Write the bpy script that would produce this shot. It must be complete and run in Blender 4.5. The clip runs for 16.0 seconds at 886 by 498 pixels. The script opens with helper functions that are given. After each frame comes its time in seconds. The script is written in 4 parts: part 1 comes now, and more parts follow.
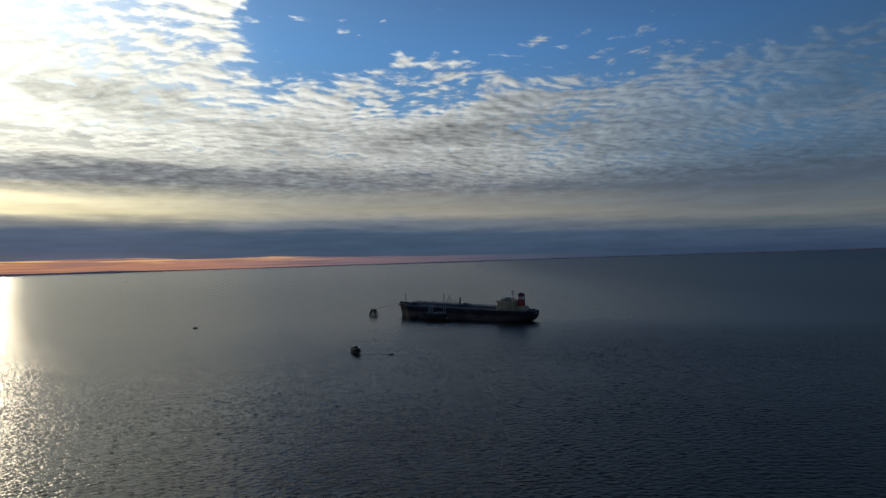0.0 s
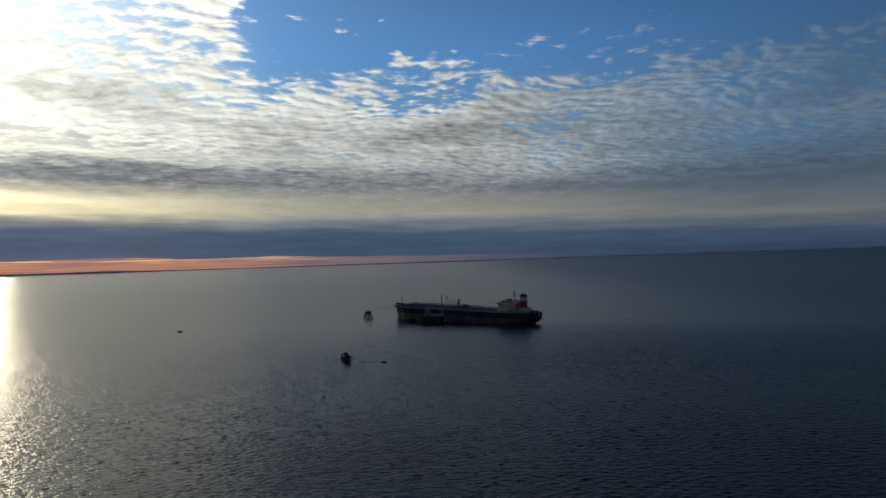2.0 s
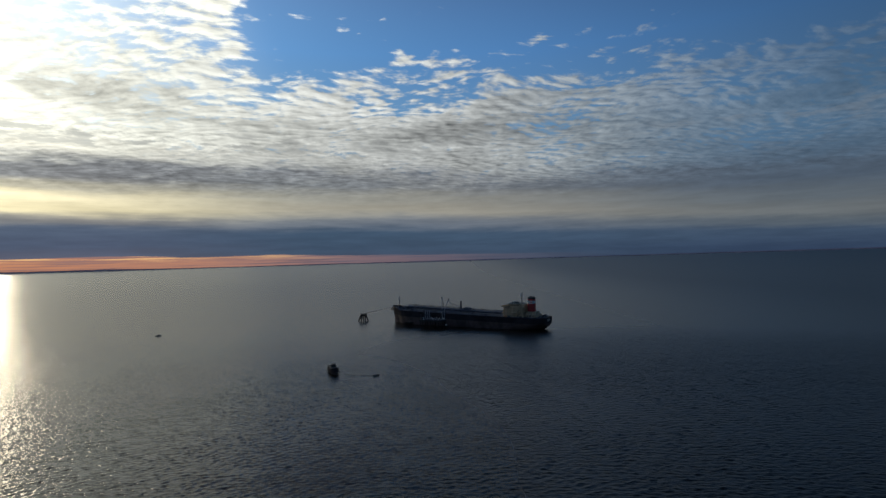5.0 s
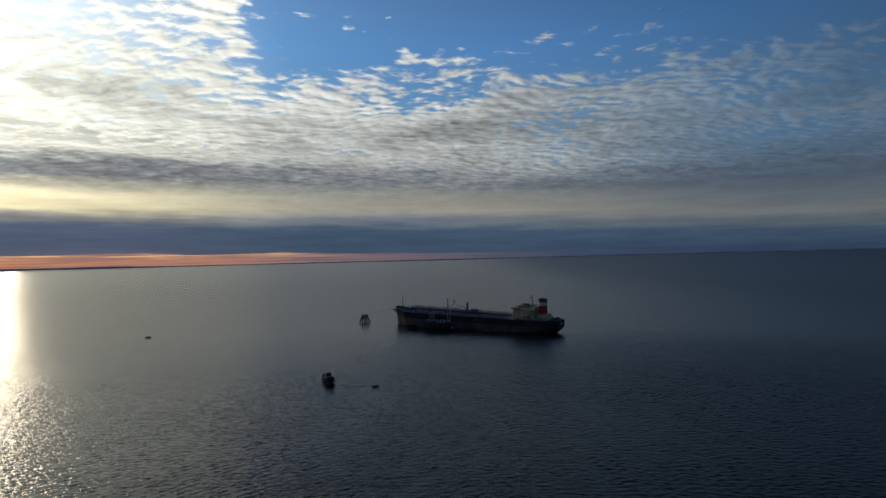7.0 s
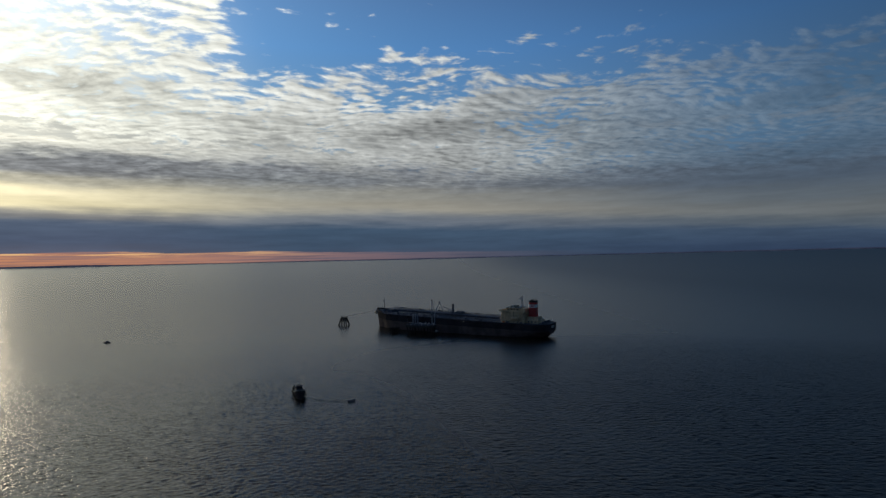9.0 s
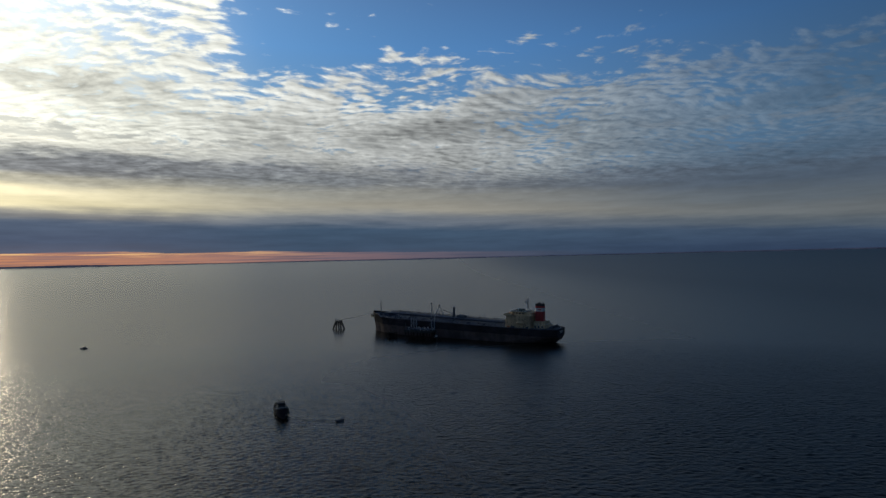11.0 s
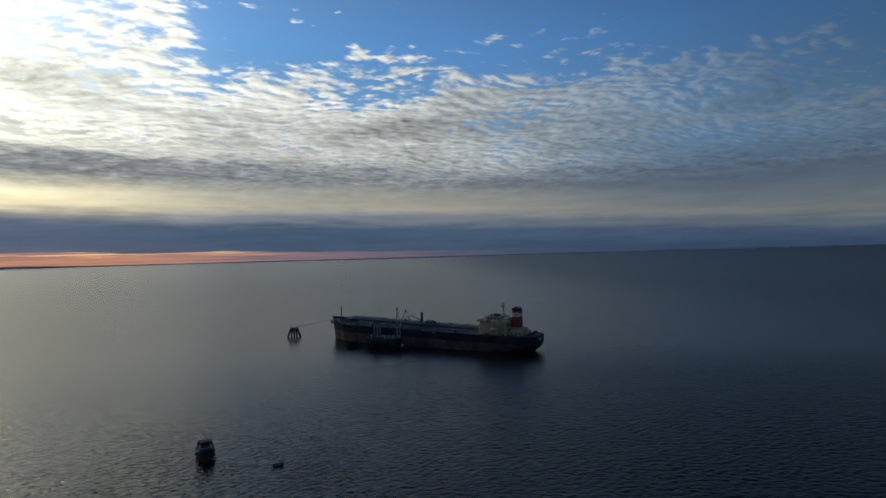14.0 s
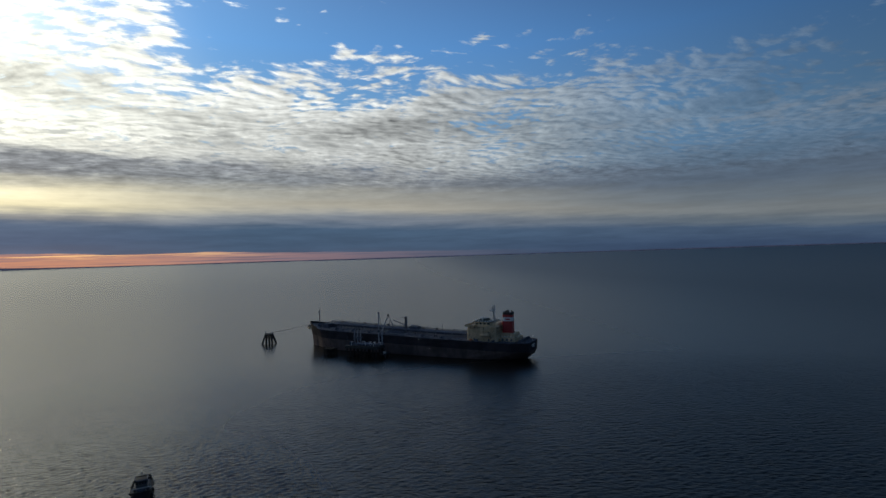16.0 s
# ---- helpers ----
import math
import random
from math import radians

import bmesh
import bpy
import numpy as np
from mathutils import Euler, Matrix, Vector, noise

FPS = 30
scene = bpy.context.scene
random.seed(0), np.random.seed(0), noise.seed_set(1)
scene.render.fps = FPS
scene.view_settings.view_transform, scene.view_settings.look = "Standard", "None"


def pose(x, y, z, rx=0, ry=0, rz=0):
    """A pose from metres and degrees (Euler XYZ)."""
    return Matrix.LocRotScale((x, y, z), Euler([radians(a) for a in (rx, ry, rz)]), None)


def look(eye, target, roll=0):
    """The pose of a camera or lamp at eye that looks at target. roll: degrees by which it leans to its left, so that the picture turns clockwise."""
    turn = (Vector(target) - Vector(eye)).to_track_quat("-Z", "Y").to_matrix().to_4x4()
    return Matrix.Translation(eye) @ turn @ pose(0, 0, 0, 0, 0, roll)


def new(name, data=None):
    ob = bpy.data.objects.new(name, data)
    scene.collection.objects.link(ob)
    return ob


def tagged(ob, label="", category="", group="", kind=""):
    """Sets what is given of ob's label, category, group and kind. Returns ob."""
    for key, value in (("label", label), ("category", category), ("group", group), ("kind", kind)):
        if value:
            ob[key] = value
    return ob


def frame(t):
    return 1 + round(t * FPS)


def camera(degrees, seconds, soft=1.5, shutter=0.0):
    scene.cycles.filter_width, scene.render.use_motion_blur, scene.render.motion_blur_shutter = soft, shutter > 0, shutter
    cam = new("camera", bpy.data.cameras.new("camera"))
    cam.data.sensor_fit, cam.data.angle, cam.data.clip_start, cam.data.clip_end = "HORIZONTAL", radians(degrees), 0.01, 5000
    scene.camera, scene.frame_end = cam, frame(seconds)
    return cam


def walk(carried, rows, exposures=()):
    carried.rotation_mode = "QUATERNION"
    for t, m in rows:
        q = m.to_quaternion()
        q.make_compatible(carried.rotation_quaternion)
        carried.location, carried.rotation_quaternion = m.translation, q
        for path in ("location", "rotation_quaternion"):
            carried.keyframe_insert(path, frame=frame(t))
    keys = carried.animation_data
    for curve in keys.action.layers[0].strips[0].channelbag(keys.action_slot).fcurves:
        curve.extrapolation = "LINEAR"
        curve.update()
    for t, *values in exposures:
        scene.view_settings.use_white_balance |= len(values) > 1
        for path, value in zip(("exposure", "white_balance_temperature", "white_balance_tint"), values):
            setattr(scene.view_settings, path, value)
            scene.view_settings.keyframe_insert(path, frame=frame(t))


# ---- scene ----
cam = camera(80.26, 16.0)
walk(cam, [
    (0.0, pose(-0.00, -0.00, 81.00, 91.437, 1.807, 0.000)),
    (0.5, pose(-0.34, 9.42, 80.79, 91.422, 1.772, -0.029)),
    (1.0, pose(-0.11, 18.63, 80.87, 91.393, 1.870, -0.103)),
    (1.5, pose(0.50, 27.85, 80.83, 91.383, 1.883, -0.110)),
    (2.0, pose(1.12, 37.15, 80.87, 91.376, 1.905, -0.159)),
    (2.5, pose(1.30, 46.20, 80.97, 91.392, 1.924, -0.216)),
    (3.0, pose(1.06, 55.04, 80.85, 91.388, 1.941, -0.278)),
    (3.5, pose(1.03, 64.37, 81.07, 91.344, 1.878, -0.244)),
    (4.0, pose(1.36, 73.71, 80.90, 91.333, 1.817, -0.181)),
    (6.5, pose(0.29, 118.71, 81.33, 91.178, 1.504, 0.297)),
    (7.0, pose(-0.11, 128.07, 81.40, 91.146, 1.464, 0.438)),
    (7.5, pose(-0.25, 137.49, 81.39, 91.128, 1.437, -0.197)),
    (8.0, pose(-0.77, 146.27, 81.63, 91.003, 1.428, -1.559)),
    (8.5, pose(-1.24, 155.15, 81.57, 90.979, 1.393, -1.470)),
    (9.0, pose(-1.37, 164.42, 81.53, 90.986, 1.354, -1.381)),
    (11.5, pose(-0.78, 209.16, 81.81, 90.991, 1.328, -1.384)),
    (12.0, pose(-1.02, 217.69, 81.99, 90.948, 1.388, -1.834)),
    (12.5, pose(-0.87, 226.63, 81.64, 90.957, 1.384, -2.051)),
    (13.0, pose(-0.25, 235.93, 81.70, 90.893, 1.503, -2.578)),
    (13.5, pose(0.55, 244.09, 81.82, 90.869, 1.626, -4.540)),
    (14.0, pose(1.42, 252.64, 82.26, 90.820, 1.580, -4.909)),
    (14.5, pose(2.23, 261.32, 82.52, 90.797, 1.696, -5.373)),
    (15.0, pose(2.86, 270.24, 82.73, 90.742, 1.762, -5.855)),
    (15.5, pose(3.34, 278.54, 82.54, 90.761, 1.802, -6.231)),
    (16.0, pose(6.10, 286.76, 82.28, 90.783, 1.799, -6.292)),
], exposures=[(0.0, 0.0), (4.0, 0.0), (8.0, -0.08), (10.0, -0.04), (11.5, -0.04), (12.5, 0.08), (13.5, 0.15), (14.0, 0.18), (16.0, 0.29)])

# ---- world and light ----
SUN_AZ, SUN_EL = radians(-44.5), radians(10.0)
AUREOLE, AUREOLE_TINT = ((3.4, 3.6), (5.6, 22.0)), (1.0, 0.92, 0.68)
sun_dir = Vector((math.sin(SUN_AZ) * math.cos(SUN_EL), math.cos(SUN_AZ) * math.cos(SUN_EL), math.sin(SUN_EL)))
sun_data = bpy.data.lights.new("sun", "SUN")
sun_data.energy, sun_data.angle, sun_data.color = 0.42, radians(10), (1.0, 0.86, 0.62)
sun = new("sun", sun_data)
sun.matrix_world = look((0, 0, 200), Vector((0, 0, 200)) - sun_dir)

world = bpy.data.worlds.new("evening_sky")
scene.world = world
world.use_nodes = True


class Nodes:
    """Short hand for building node trees."""

    def __init__(self, tree):
        self.tree = tree
        tree.nodes.clear()

    def put(self, kind, **inputs):
        n = self.tree.nodes.new(kind)
        for key, v in inputs.items():
            self.give(n, key.replace("_", " "), v)
        return n

    def give(self, n, key, v):
        sock = n.inputs[key]
        if isinstance(v, bpy.types.NodeSocket):
            self.tree.links.new(v, sock)
        else:
            sock.default_value = v

    def m(self, op, a, b=0.0, c=0.0, clamp=False):
        n = self.tree.nodes.new("ShaderNodeMath")
        n.operation, n.use_clamp = op, clamp
        for i, v in enumerate((a, b, c)):
            if isinstance(v, bpy.types.NodeSocket):
                self.tree.links.new(v, n.inputs[i])
            else:
                n.inputs[i].default_value = v
        return n.outputs[0]

    def ramp01(self, v, lo, hi, out_lo=0.0, out_hi=1.0):
        n = self.tree.nodes.new("ShaderNodeMapRange")
        n.interpolation_type = "SMOOTHSTEP"
        if not isinstance(lo, bpy.types.NodeSocket) and lo > hi:
            lo, hi, out_lo, out_hi = hi, lo, out_hi, out_lo
        for i, x in enumerate((v, lo, hi, out_lo, out_hi)):
            if isinstance(x, bpy.types.NodeSocket):
                self.tree.links.new(x, n.inputs[i])
            else:
                n.inputs[i].default_value = x
        return n.outputs[0]

    def colours(self, v, stops, mode="EASE"):
        n = self.tree.nodes.new("ShaderNodeValToRGB")
        n.color_ramp.interpolation = mode
        els = n.color_ramp.elements
        while len(els) < len(stops):
            els.new(0.5)
        for el, (p, c) in zip(els, stops):
            el.position, el.color = p, (*c, 1)
        self.tree.links.new(v, n.inputs[0])
        return n.outputs[0]

    def mix(self, f, a, b, kind="MIX"):
        n = self.tree.nodes.new("ShaderNodeMix")
        n.data_type, n.blend_type, n.clamp_factor = "RGBA", kind, True
        for i, v in ((0, f), (6, a), (7, b)):
            if isinstance(v, bpy.types.NodeSocket):
                self.tree.links.new(v, n.inputs[i])
            else:
                n.inputs[i].default_value = (*v, 1) if isinstance(v, tuple) else v
        return n.outputs[2]

    def vec(self, x, y, z=0.0):
        return self.put("ShaderNodeCombineXYZ", X=x, Y=y, Z=z).outputs[0]

    def noise(self, v, scale, detail=3.0, rough=0.5, distort=0.0):
        return self.put("ShaderNodeTexNoise", Vector=v, Scale=scale, Detail=detail, Roughness=rough, Distortion=distort).outputs["Fac"]


def build_sky():
    k = Nodes(world.node_tree)
    way = k.put("ShaderNodeTexCoord").outputs["Generated"]
    sep = k.put("ShaderNodeSeparateXYZ", Vector=way)
    x, y, z = sep.outputs
    el = k.m("MULTIPLY", k.m("ARCSINE", z), 57.296)
    flat = k.m("MAXIMUM", k.m("SQRT", k.m("ADD", k.m("MULTIPLY", x, x), k.m("MULTIPLY", y, y))), 0.001)
    # azimuth, the angle from the sun's azimuth and the angle from the sun itself, degrees
    az = k.m("MULTIPLY", k.m("ARCTAN2", x, y), 57.296)
    along = k.m("ADD", k.m("MULTIPLY", x, math.sin(SUN_AZ)), k.m("MULTIPLY", y, math.cos(SUN_AZ)))
    off = k.m("MULTIPLY", k.m("ARCCOSINE", k.m("DIVIDE", along, flat)), 57.296)
    dot = k.m("ADD", k.m("MULTIPLY", along, math.cos(SUN_EL)), k.m("MULTIPLY", z, math.sin(SUN_EL)))
    ang = k.m("MULTIPLY", k.m("ARCCOSINE", k.m("MINIMUM", dot, 1.0)), 57.296)

    def grey(v):
        return k.put("ShaderNodeCombineColor", Red=v, Green=v, Blue=v).outputs[0]

    def times(colour, v):
        return k.mix(1.0, colour, grey(v), "MULTIPLY")

    def about(v, amount):
        return k.m("MULTIPLY", k.m("SUBTRACT", v, 0.5), amount)

    # the cloud layers seen in perspective
    high = k.m("ADD", k.m("MAXIMUM", z, 0.0), 0.10)
    px, py = k.m("DIVIDE", x, high), k.m("DIVIDE", y, high)
    plane = k.vec(px, py)

    # bands of stratus near the horizon, bent a little by noise
    streak = k.noise(k.vec(k.m("MULTIPLY", az, 0.05), k.m("MULTIPLY", el, 0.55)), 1.0, 5.0, 0.55)
    wisps = k.noise(k.vec(k.m("MULTIPLY", az, 0.13), k.m("MULTIPLY", el, 1.25), 4.0), 1.0, 6.0, 0.62)
    threads = k.noise(k.vec(k.m("MULTIPLY", az, 0.11), k.m("MULTIPLY", el, 3.4), 14.0), 1.0, 4.0, 0.6)
    e2 = k.m("ADD", el, k.m("ADD", about(streak, 1.3), about(wisps, 1.0)))
    e2 = k.m("ADD", e2, k.m("MULTIPLY", k.m("MAXIMUM", k.m("SUBTRACT", off, 40.0), 0.0), 0.045))
    pos = k.m("DIVIDE", e2, 16.0, clamp=True)
    near_sun = k.colours(pos, [(0.0, (.085, .10, .15)), (0.07, (.105, .115, .165)), (0.15, (.080, .105, .165)), (0.23, (.085, .115, .175)), (0.285, (.13, .135, .15)),
                               (0.35, (.33, .31, .235)), (0.42, (.38, .36, .285)), (0.475, (.18, .18, .17)), (0.53, (.085, .093, .115)),
                               (0.63, (.090, .10, .125)), (0.70, (.28, .285, .29)), (0.86, (.36, .37, .37))])
    middle = k.colours(pos, [(0.0, (.062, .078, .125)), (0.1, (.050, .082, .135)), (0.2, (.054, .092, .15)), (0.27, (.135, .16, .20)),
                             (0.36, (.235, .23, .21)), (0.44, (.20, .205, .20)), (0.52, (.125, .14, .165)), (0.62, (.14, .155, .185)), (0.75, (.24, .25, .265))])
    far = k.colours(pos, [(0.0, (.026, .040, .080)), (0.12, (.031, .053, .102)), (0.22, (.048, .078, .13)), (0.27, (.085, .11, .14)), (0.34, (.128, .145, .158)),
                          (0.42, (.10, .124, .15)), (0.54, (.070, .098, .14)), (0.7, (.075, .112, .165)), (0.9, (.060, .115, .20))])
    bands = k.mix(k.ramp01(off, 33.0, 9.0), middle, near_sun)
    bands = k.mix(k.ramp01(off, 42.0, 82.0), bands, far)
    tufts = k.noise(k.vec(k.m("MULTIPLY", az, 0.42), k.m("MULTIPLY", el, 1.7), 9.0), 1.0, 5.0, 0.6)
    mott = k.m("ADD", k.ramp01(wisps, 0.3, 0.7, 0.91, 1.09), about(threads, 0.10))
    mott = k.m("MULTIPLY", mott, k.m("ADD", 1.0, k.m("MULTIPLY", k.m("SUBTRACT", tufts, 0.5), k.ramp01(el, 5.0, 9.0, 0.1, 1.1))))

    # rippled altocumulus: flocks of small cells in rows, lit from the sun's side
    warp = k.noise(plane, 1.3, 2.0, 0.5)
    turn = radians(9)
    bx = k.m("ADD", k.m("ADD", k.m("MULTIPLY", px, math.cos(turn)), k.m("MULTIPLY", py, math.sin(turn))), k.m("MULTIPLY", warp, 0.30))
    by = k.m("ADD", k.m("SUBTRACT", k.m("MULTIPLY", py, math.cos(turn)), k.m("MULTIPLY", px, math.sin(turn))), k.m("MULTIPLY", warp, 0.42))
    bx = k.m("MULTIPLY", bx, 0.66)
    cells = k.noise(k.vec(bx, by), 16.5, 4.0, 0.55)
    sunward = k.noise(k.vec(k.m("SUBTRACT", bx, 0.012), k.m("ADD", by, 0.026)), 16.5, 4.0, 0.55)
    mott = k.m("MULTIPLY", mott, k.m("ADD", 1.0, k.m("MULTIPLY", k.m("SUBTRACT", cells, 0.5), k.ramp01(el, 6.5, 9.5, 0.0, 2.0))))
    bands = times(bands, mott)
    broad = k.noise(k.vec(px, py, 5.0), 1.1, 2.0, 0.5)
    groups = k.noise(plane, 2.3, 3.0, 0.55)
    edge = k.m("ADD", 22.6, k.m("MULTIPLY", k.m("MAXIMUM", k.m("SUBTRACT", 26.0, off), 0.0), 1.4))
    edge = k.m("SUBTRACT", edge, k.m("MULTIPLY", k.m("MAXIMUM", k.m("SUBTRACT", off, 62.0), 0.0), 0.12))
    edge = k.m("ADD", edge, about(groups, 15.0))
    cover = k.ramp01(k.m("SUBTRACT", el, edge), 6.5, -7.0)
    cover = k.m("MULTIPLY", cover, k.ramp01(off, 115.0, 70.0, 0.45, 1.0))
    thr = k.m("SUBTRACT", 0.96, k.m("MULTIPLY", cover, k.ramp01(el, 12.0, 22.0, 0.40, 0.305)))
    thick = k.m("SUBTRACT", k.m("ADD", k.m("MULTIPLY", cells, 0.66), k.m("ADD", k.m("MULTIPLY", groups, 0.45), k.m("MULTIPLY", broad, 0.30))), thr)
    alpha = k.m("MULTIPLY", k.ramp01(thick, -0.05, 0.11), k.ramp01(off, 46.0, 84.0, 0.97, 0.42))
    lit = k.colours(k.m("DIVIDE", ang, 180.0), [(0.0, (.37, .385, .40)), (0.09, (.38, .40, .41)), (0.17, (.40, .42, .435)), (0.25, (.35, .37, .385)),
                                               (0.34, (.25, .275, .29)), (0.44, (.11, .15, .20)), (0.6, (.12, .155, .205)), (1.0, (.14, .165, .20))], "LINEAR")
    relief = k.m("MULTIPLY", k.m("SUBTRACT", cells, sunward), k.ramp01(ang, 15.0, 60.0, 1.6, 2.2))
    core = k.ramp01(thick, 0.06, 0.30, 1.10, k.ramp01(ang, 12.0, 50.0, 0.84, 0.66))
    shade = k.m("MAXIMUM", k.m("ADD", core, relief), 0.25)
    veils = k.ramp01(k.noise(k.vec(k.m("MULTIPLY", az, 0.055), k.m("MULTIPLY", el, 0.20), 2.0), 1.0, 4.0, 0.6), 0.34, 0.6, 0.60, 1.08)
    veils = k.m("MAXIMUM", veils, k.ramp01(el, 12.5, 19.0, 0.0, 1.04))
    shade = k.m("MULTIPLY", shade, veils)
    cloud = times(lit, shade)
    # clear sky: the physical model plus the deep blue of the upper air
    sky = k.tree.nodes.new("ShaderNodeTexSky")
    sky.sky_type, sky.sun_disc, sky.sun_elevation, sky.sun_rotation = "NISHITA", False, SUN_EL, SUN_AZ
    deep = k.colours(k.m("DIVIDE", el, 60.0, clamp=True), [(0.0, (.12, .20, .32)), (0.22, (.090, .205, .37)), (0.36, (.052, .158, .375)), (0.45, (.036, .095, .24)), (0.7, (.017, .038, .095)), (1.0, (.013, .026, .06))], "LINEAR")
    deep = times(deep, k.ramp01(off, 48.0, 100.0, 1.0, 0.45))
    clear = k.mix(0.006, deep, sky.outputs[0], "ADD")
    # a thin milky film round the sun
    clear = k.mix(k.ramp01(ang, 30.0, 4.0, 0.0, 0.6), clear, (.62, .66, .66))
    upper = k.mix(alpha, clear, cloud)
    # torn grey shreds under the bright layer
    shreds = k.m("MULTIPLY", k.ramp01(k.m("ADD", tufts, about(streak, 0.9)), 0.46, 0.60), k.m("MULTIPLY", k.ramp01(el, 10.2, 11.6), k.ramp01(el, 14.2, 12.4)))
    upper = k.mix(k.m("MULTIPLY", shreds, k.ramp01(off, 34.0, 22.0, 0.25, 0.80)), upper, (.20, .215, .235))
    start = k.ramp01(off, 56.0, 20.0, 7.0, 9.2)
    out = k.mix(k.ramp01(k.m("ADD", el, k.m("ADD", about(groups, 5.0), about(tufts, 4.0))), start, k.m("ADD", start, 3.6)), bands, upper)

    # the strip of afterglow on the horizon, brightest in threads along its upper edge
    top = k.m("ADD", k.ramp01(off, 62.0, 6.0, 0.62, 1.20), k.m("ADD", about(streak, 0.7), about(wisps, 0.35)))
    low = k.m("SUBTRACT", el, top)
    lines = k.noise(k.vec(k.m("MULTIPLY", az, 0.10), k.m("MULTIPLY", el, 5.5), 7.0), 1.0, 4.0, 0.62)
    strip = k.m("MULTIPLY", k.m("MULTIPLY", k.ramp01(low, 0.04, -0.07), k.ramp01(off, 66.0, 24.0)), k.ramp01(lines, 0.36, 0.54, 0.45, 1.0))
    warm = k.colours(k.m("DIVIDE", off, 60.0, clamp=True), [(0.0, (.62, .26, .125)), (0.35, (.46, .22, .15)), (0.55, (.27, .165, .17)), (1.0, (.12, .11, .15))], "LINEAR")
    rim = k.m("MULTIPLY", k.m("MULTIPLY", k.ramp01(low, -0.62, -0.12), k.ramp01(lines, 0.47, 0.60)), k.ramp01(off, 38.0, 14.0))
    warm = k.mix(k.m("MULTIPLY", rim, 0.85), warm, (1.0, .62, .27))
    out = k.mix(k.m("MULTIPLY", strip, 0.92), out, warm)
    # the sun's aureole in the thin cloud, cut off by the dark bank below
    glow = 0.0
    for amount, wide in AUREOLE:
        glow = k.m("ADD", glow, k.m("MULTIPLY", k.m("POWER", 2.718, k.m("MULTIPLY", ang, -1.0 / wide)), amount))
    # the glow is dimmed low down and boosted overhead, to brighten the sea's reflection
    glow = k.m("MULTIPLY", glow, k.m("MULTIPLY", k.ramp01(e2, 3.4, 5.6), k.ramp01(el, 18.0, 42.0, 0.44, 2.5)))
    out = k.mix(1.0, out, k.mix(1.0, out, times(AUREOLE_TINT, glow), "MULTIPLY"), "ADD")
    bg = k.put("ShaderNodeBackground", Color=out, Strength=1.0)
    k.tree.links.new(bg.outputs[0], k.put("ShaderNodeOutputWorld").inputs[0])


build_sky()


# ---- materials ----
def paint(name, colour, rough=0.5, metal=0.0, grain=0.25, size=1.5, streaks=0.0, rust=0.0, shine=0.5):
    """Painted or bare surface with blotches, fine grain, rain streaks and rust."""
    mat = bpy.data.materials.new(name)
    mat.use_nodes = True
    k = Nodes(mat.node_tree)
    co = k.put("ShaderNodeTexCoord").outputs["Object"]
    blot = k.noise(co, 0.35 / size, 4.0, 0.6)
    fine = k.noise(co, 3.0 / size, 3.0, 0.6)
    dark = tuple(c * (1 - grain) for c in colour)
    pale = tuple(min(1, c * (1 + grain)) for c in colour)
    col = k.mix(k.ramp01(blot, 0.3, 0.7), dark, pale)
    col = k.mix(k.m("MULTIPLY", k.ramp01(fine, 0.35, 0.75), grain * 0.6), col, dark)
    if streaks or rust:
        run = k.put("ShaderNodeMapping", Vector=co, Scale=(0.9, 0.9, 0.06)).outputs[0]
        runs = k.noise(run, 1.0, 4.0, 0.65)
        if streaks:
            col = k.mix(k.ramp01(runs, 0.5, 0.75, 0.0, streaks), col, tuple(c * 0.45 for c in colour))
        if rust:
            col = k.mix(k.ramp01(k.m("MULTIPLY", runs, k.m("ADD", blot, 0.4)), 0.46, 0.62, 0.0, rust), col, (0.13, 0.05, 0.02))
    bump = k.put("ShaderNodeBump", Strength=0.25, Distance=0.05, Height=fine)
    b = k.put("ShaderNodeBsdfPrincipled", Base_Color=col, Roughness=k.ramp01(blot, 0.2, 0.8, rough * 0.8, min(1, rough * 1.2)), Metallic=metal, Specular_IOR_Level=shine, Normal=bump.outputs[0])
    k.tree.links.new(b.outputs[0], k.put("ShaderNodeOutputMaterial").inputs[0])
    return mat


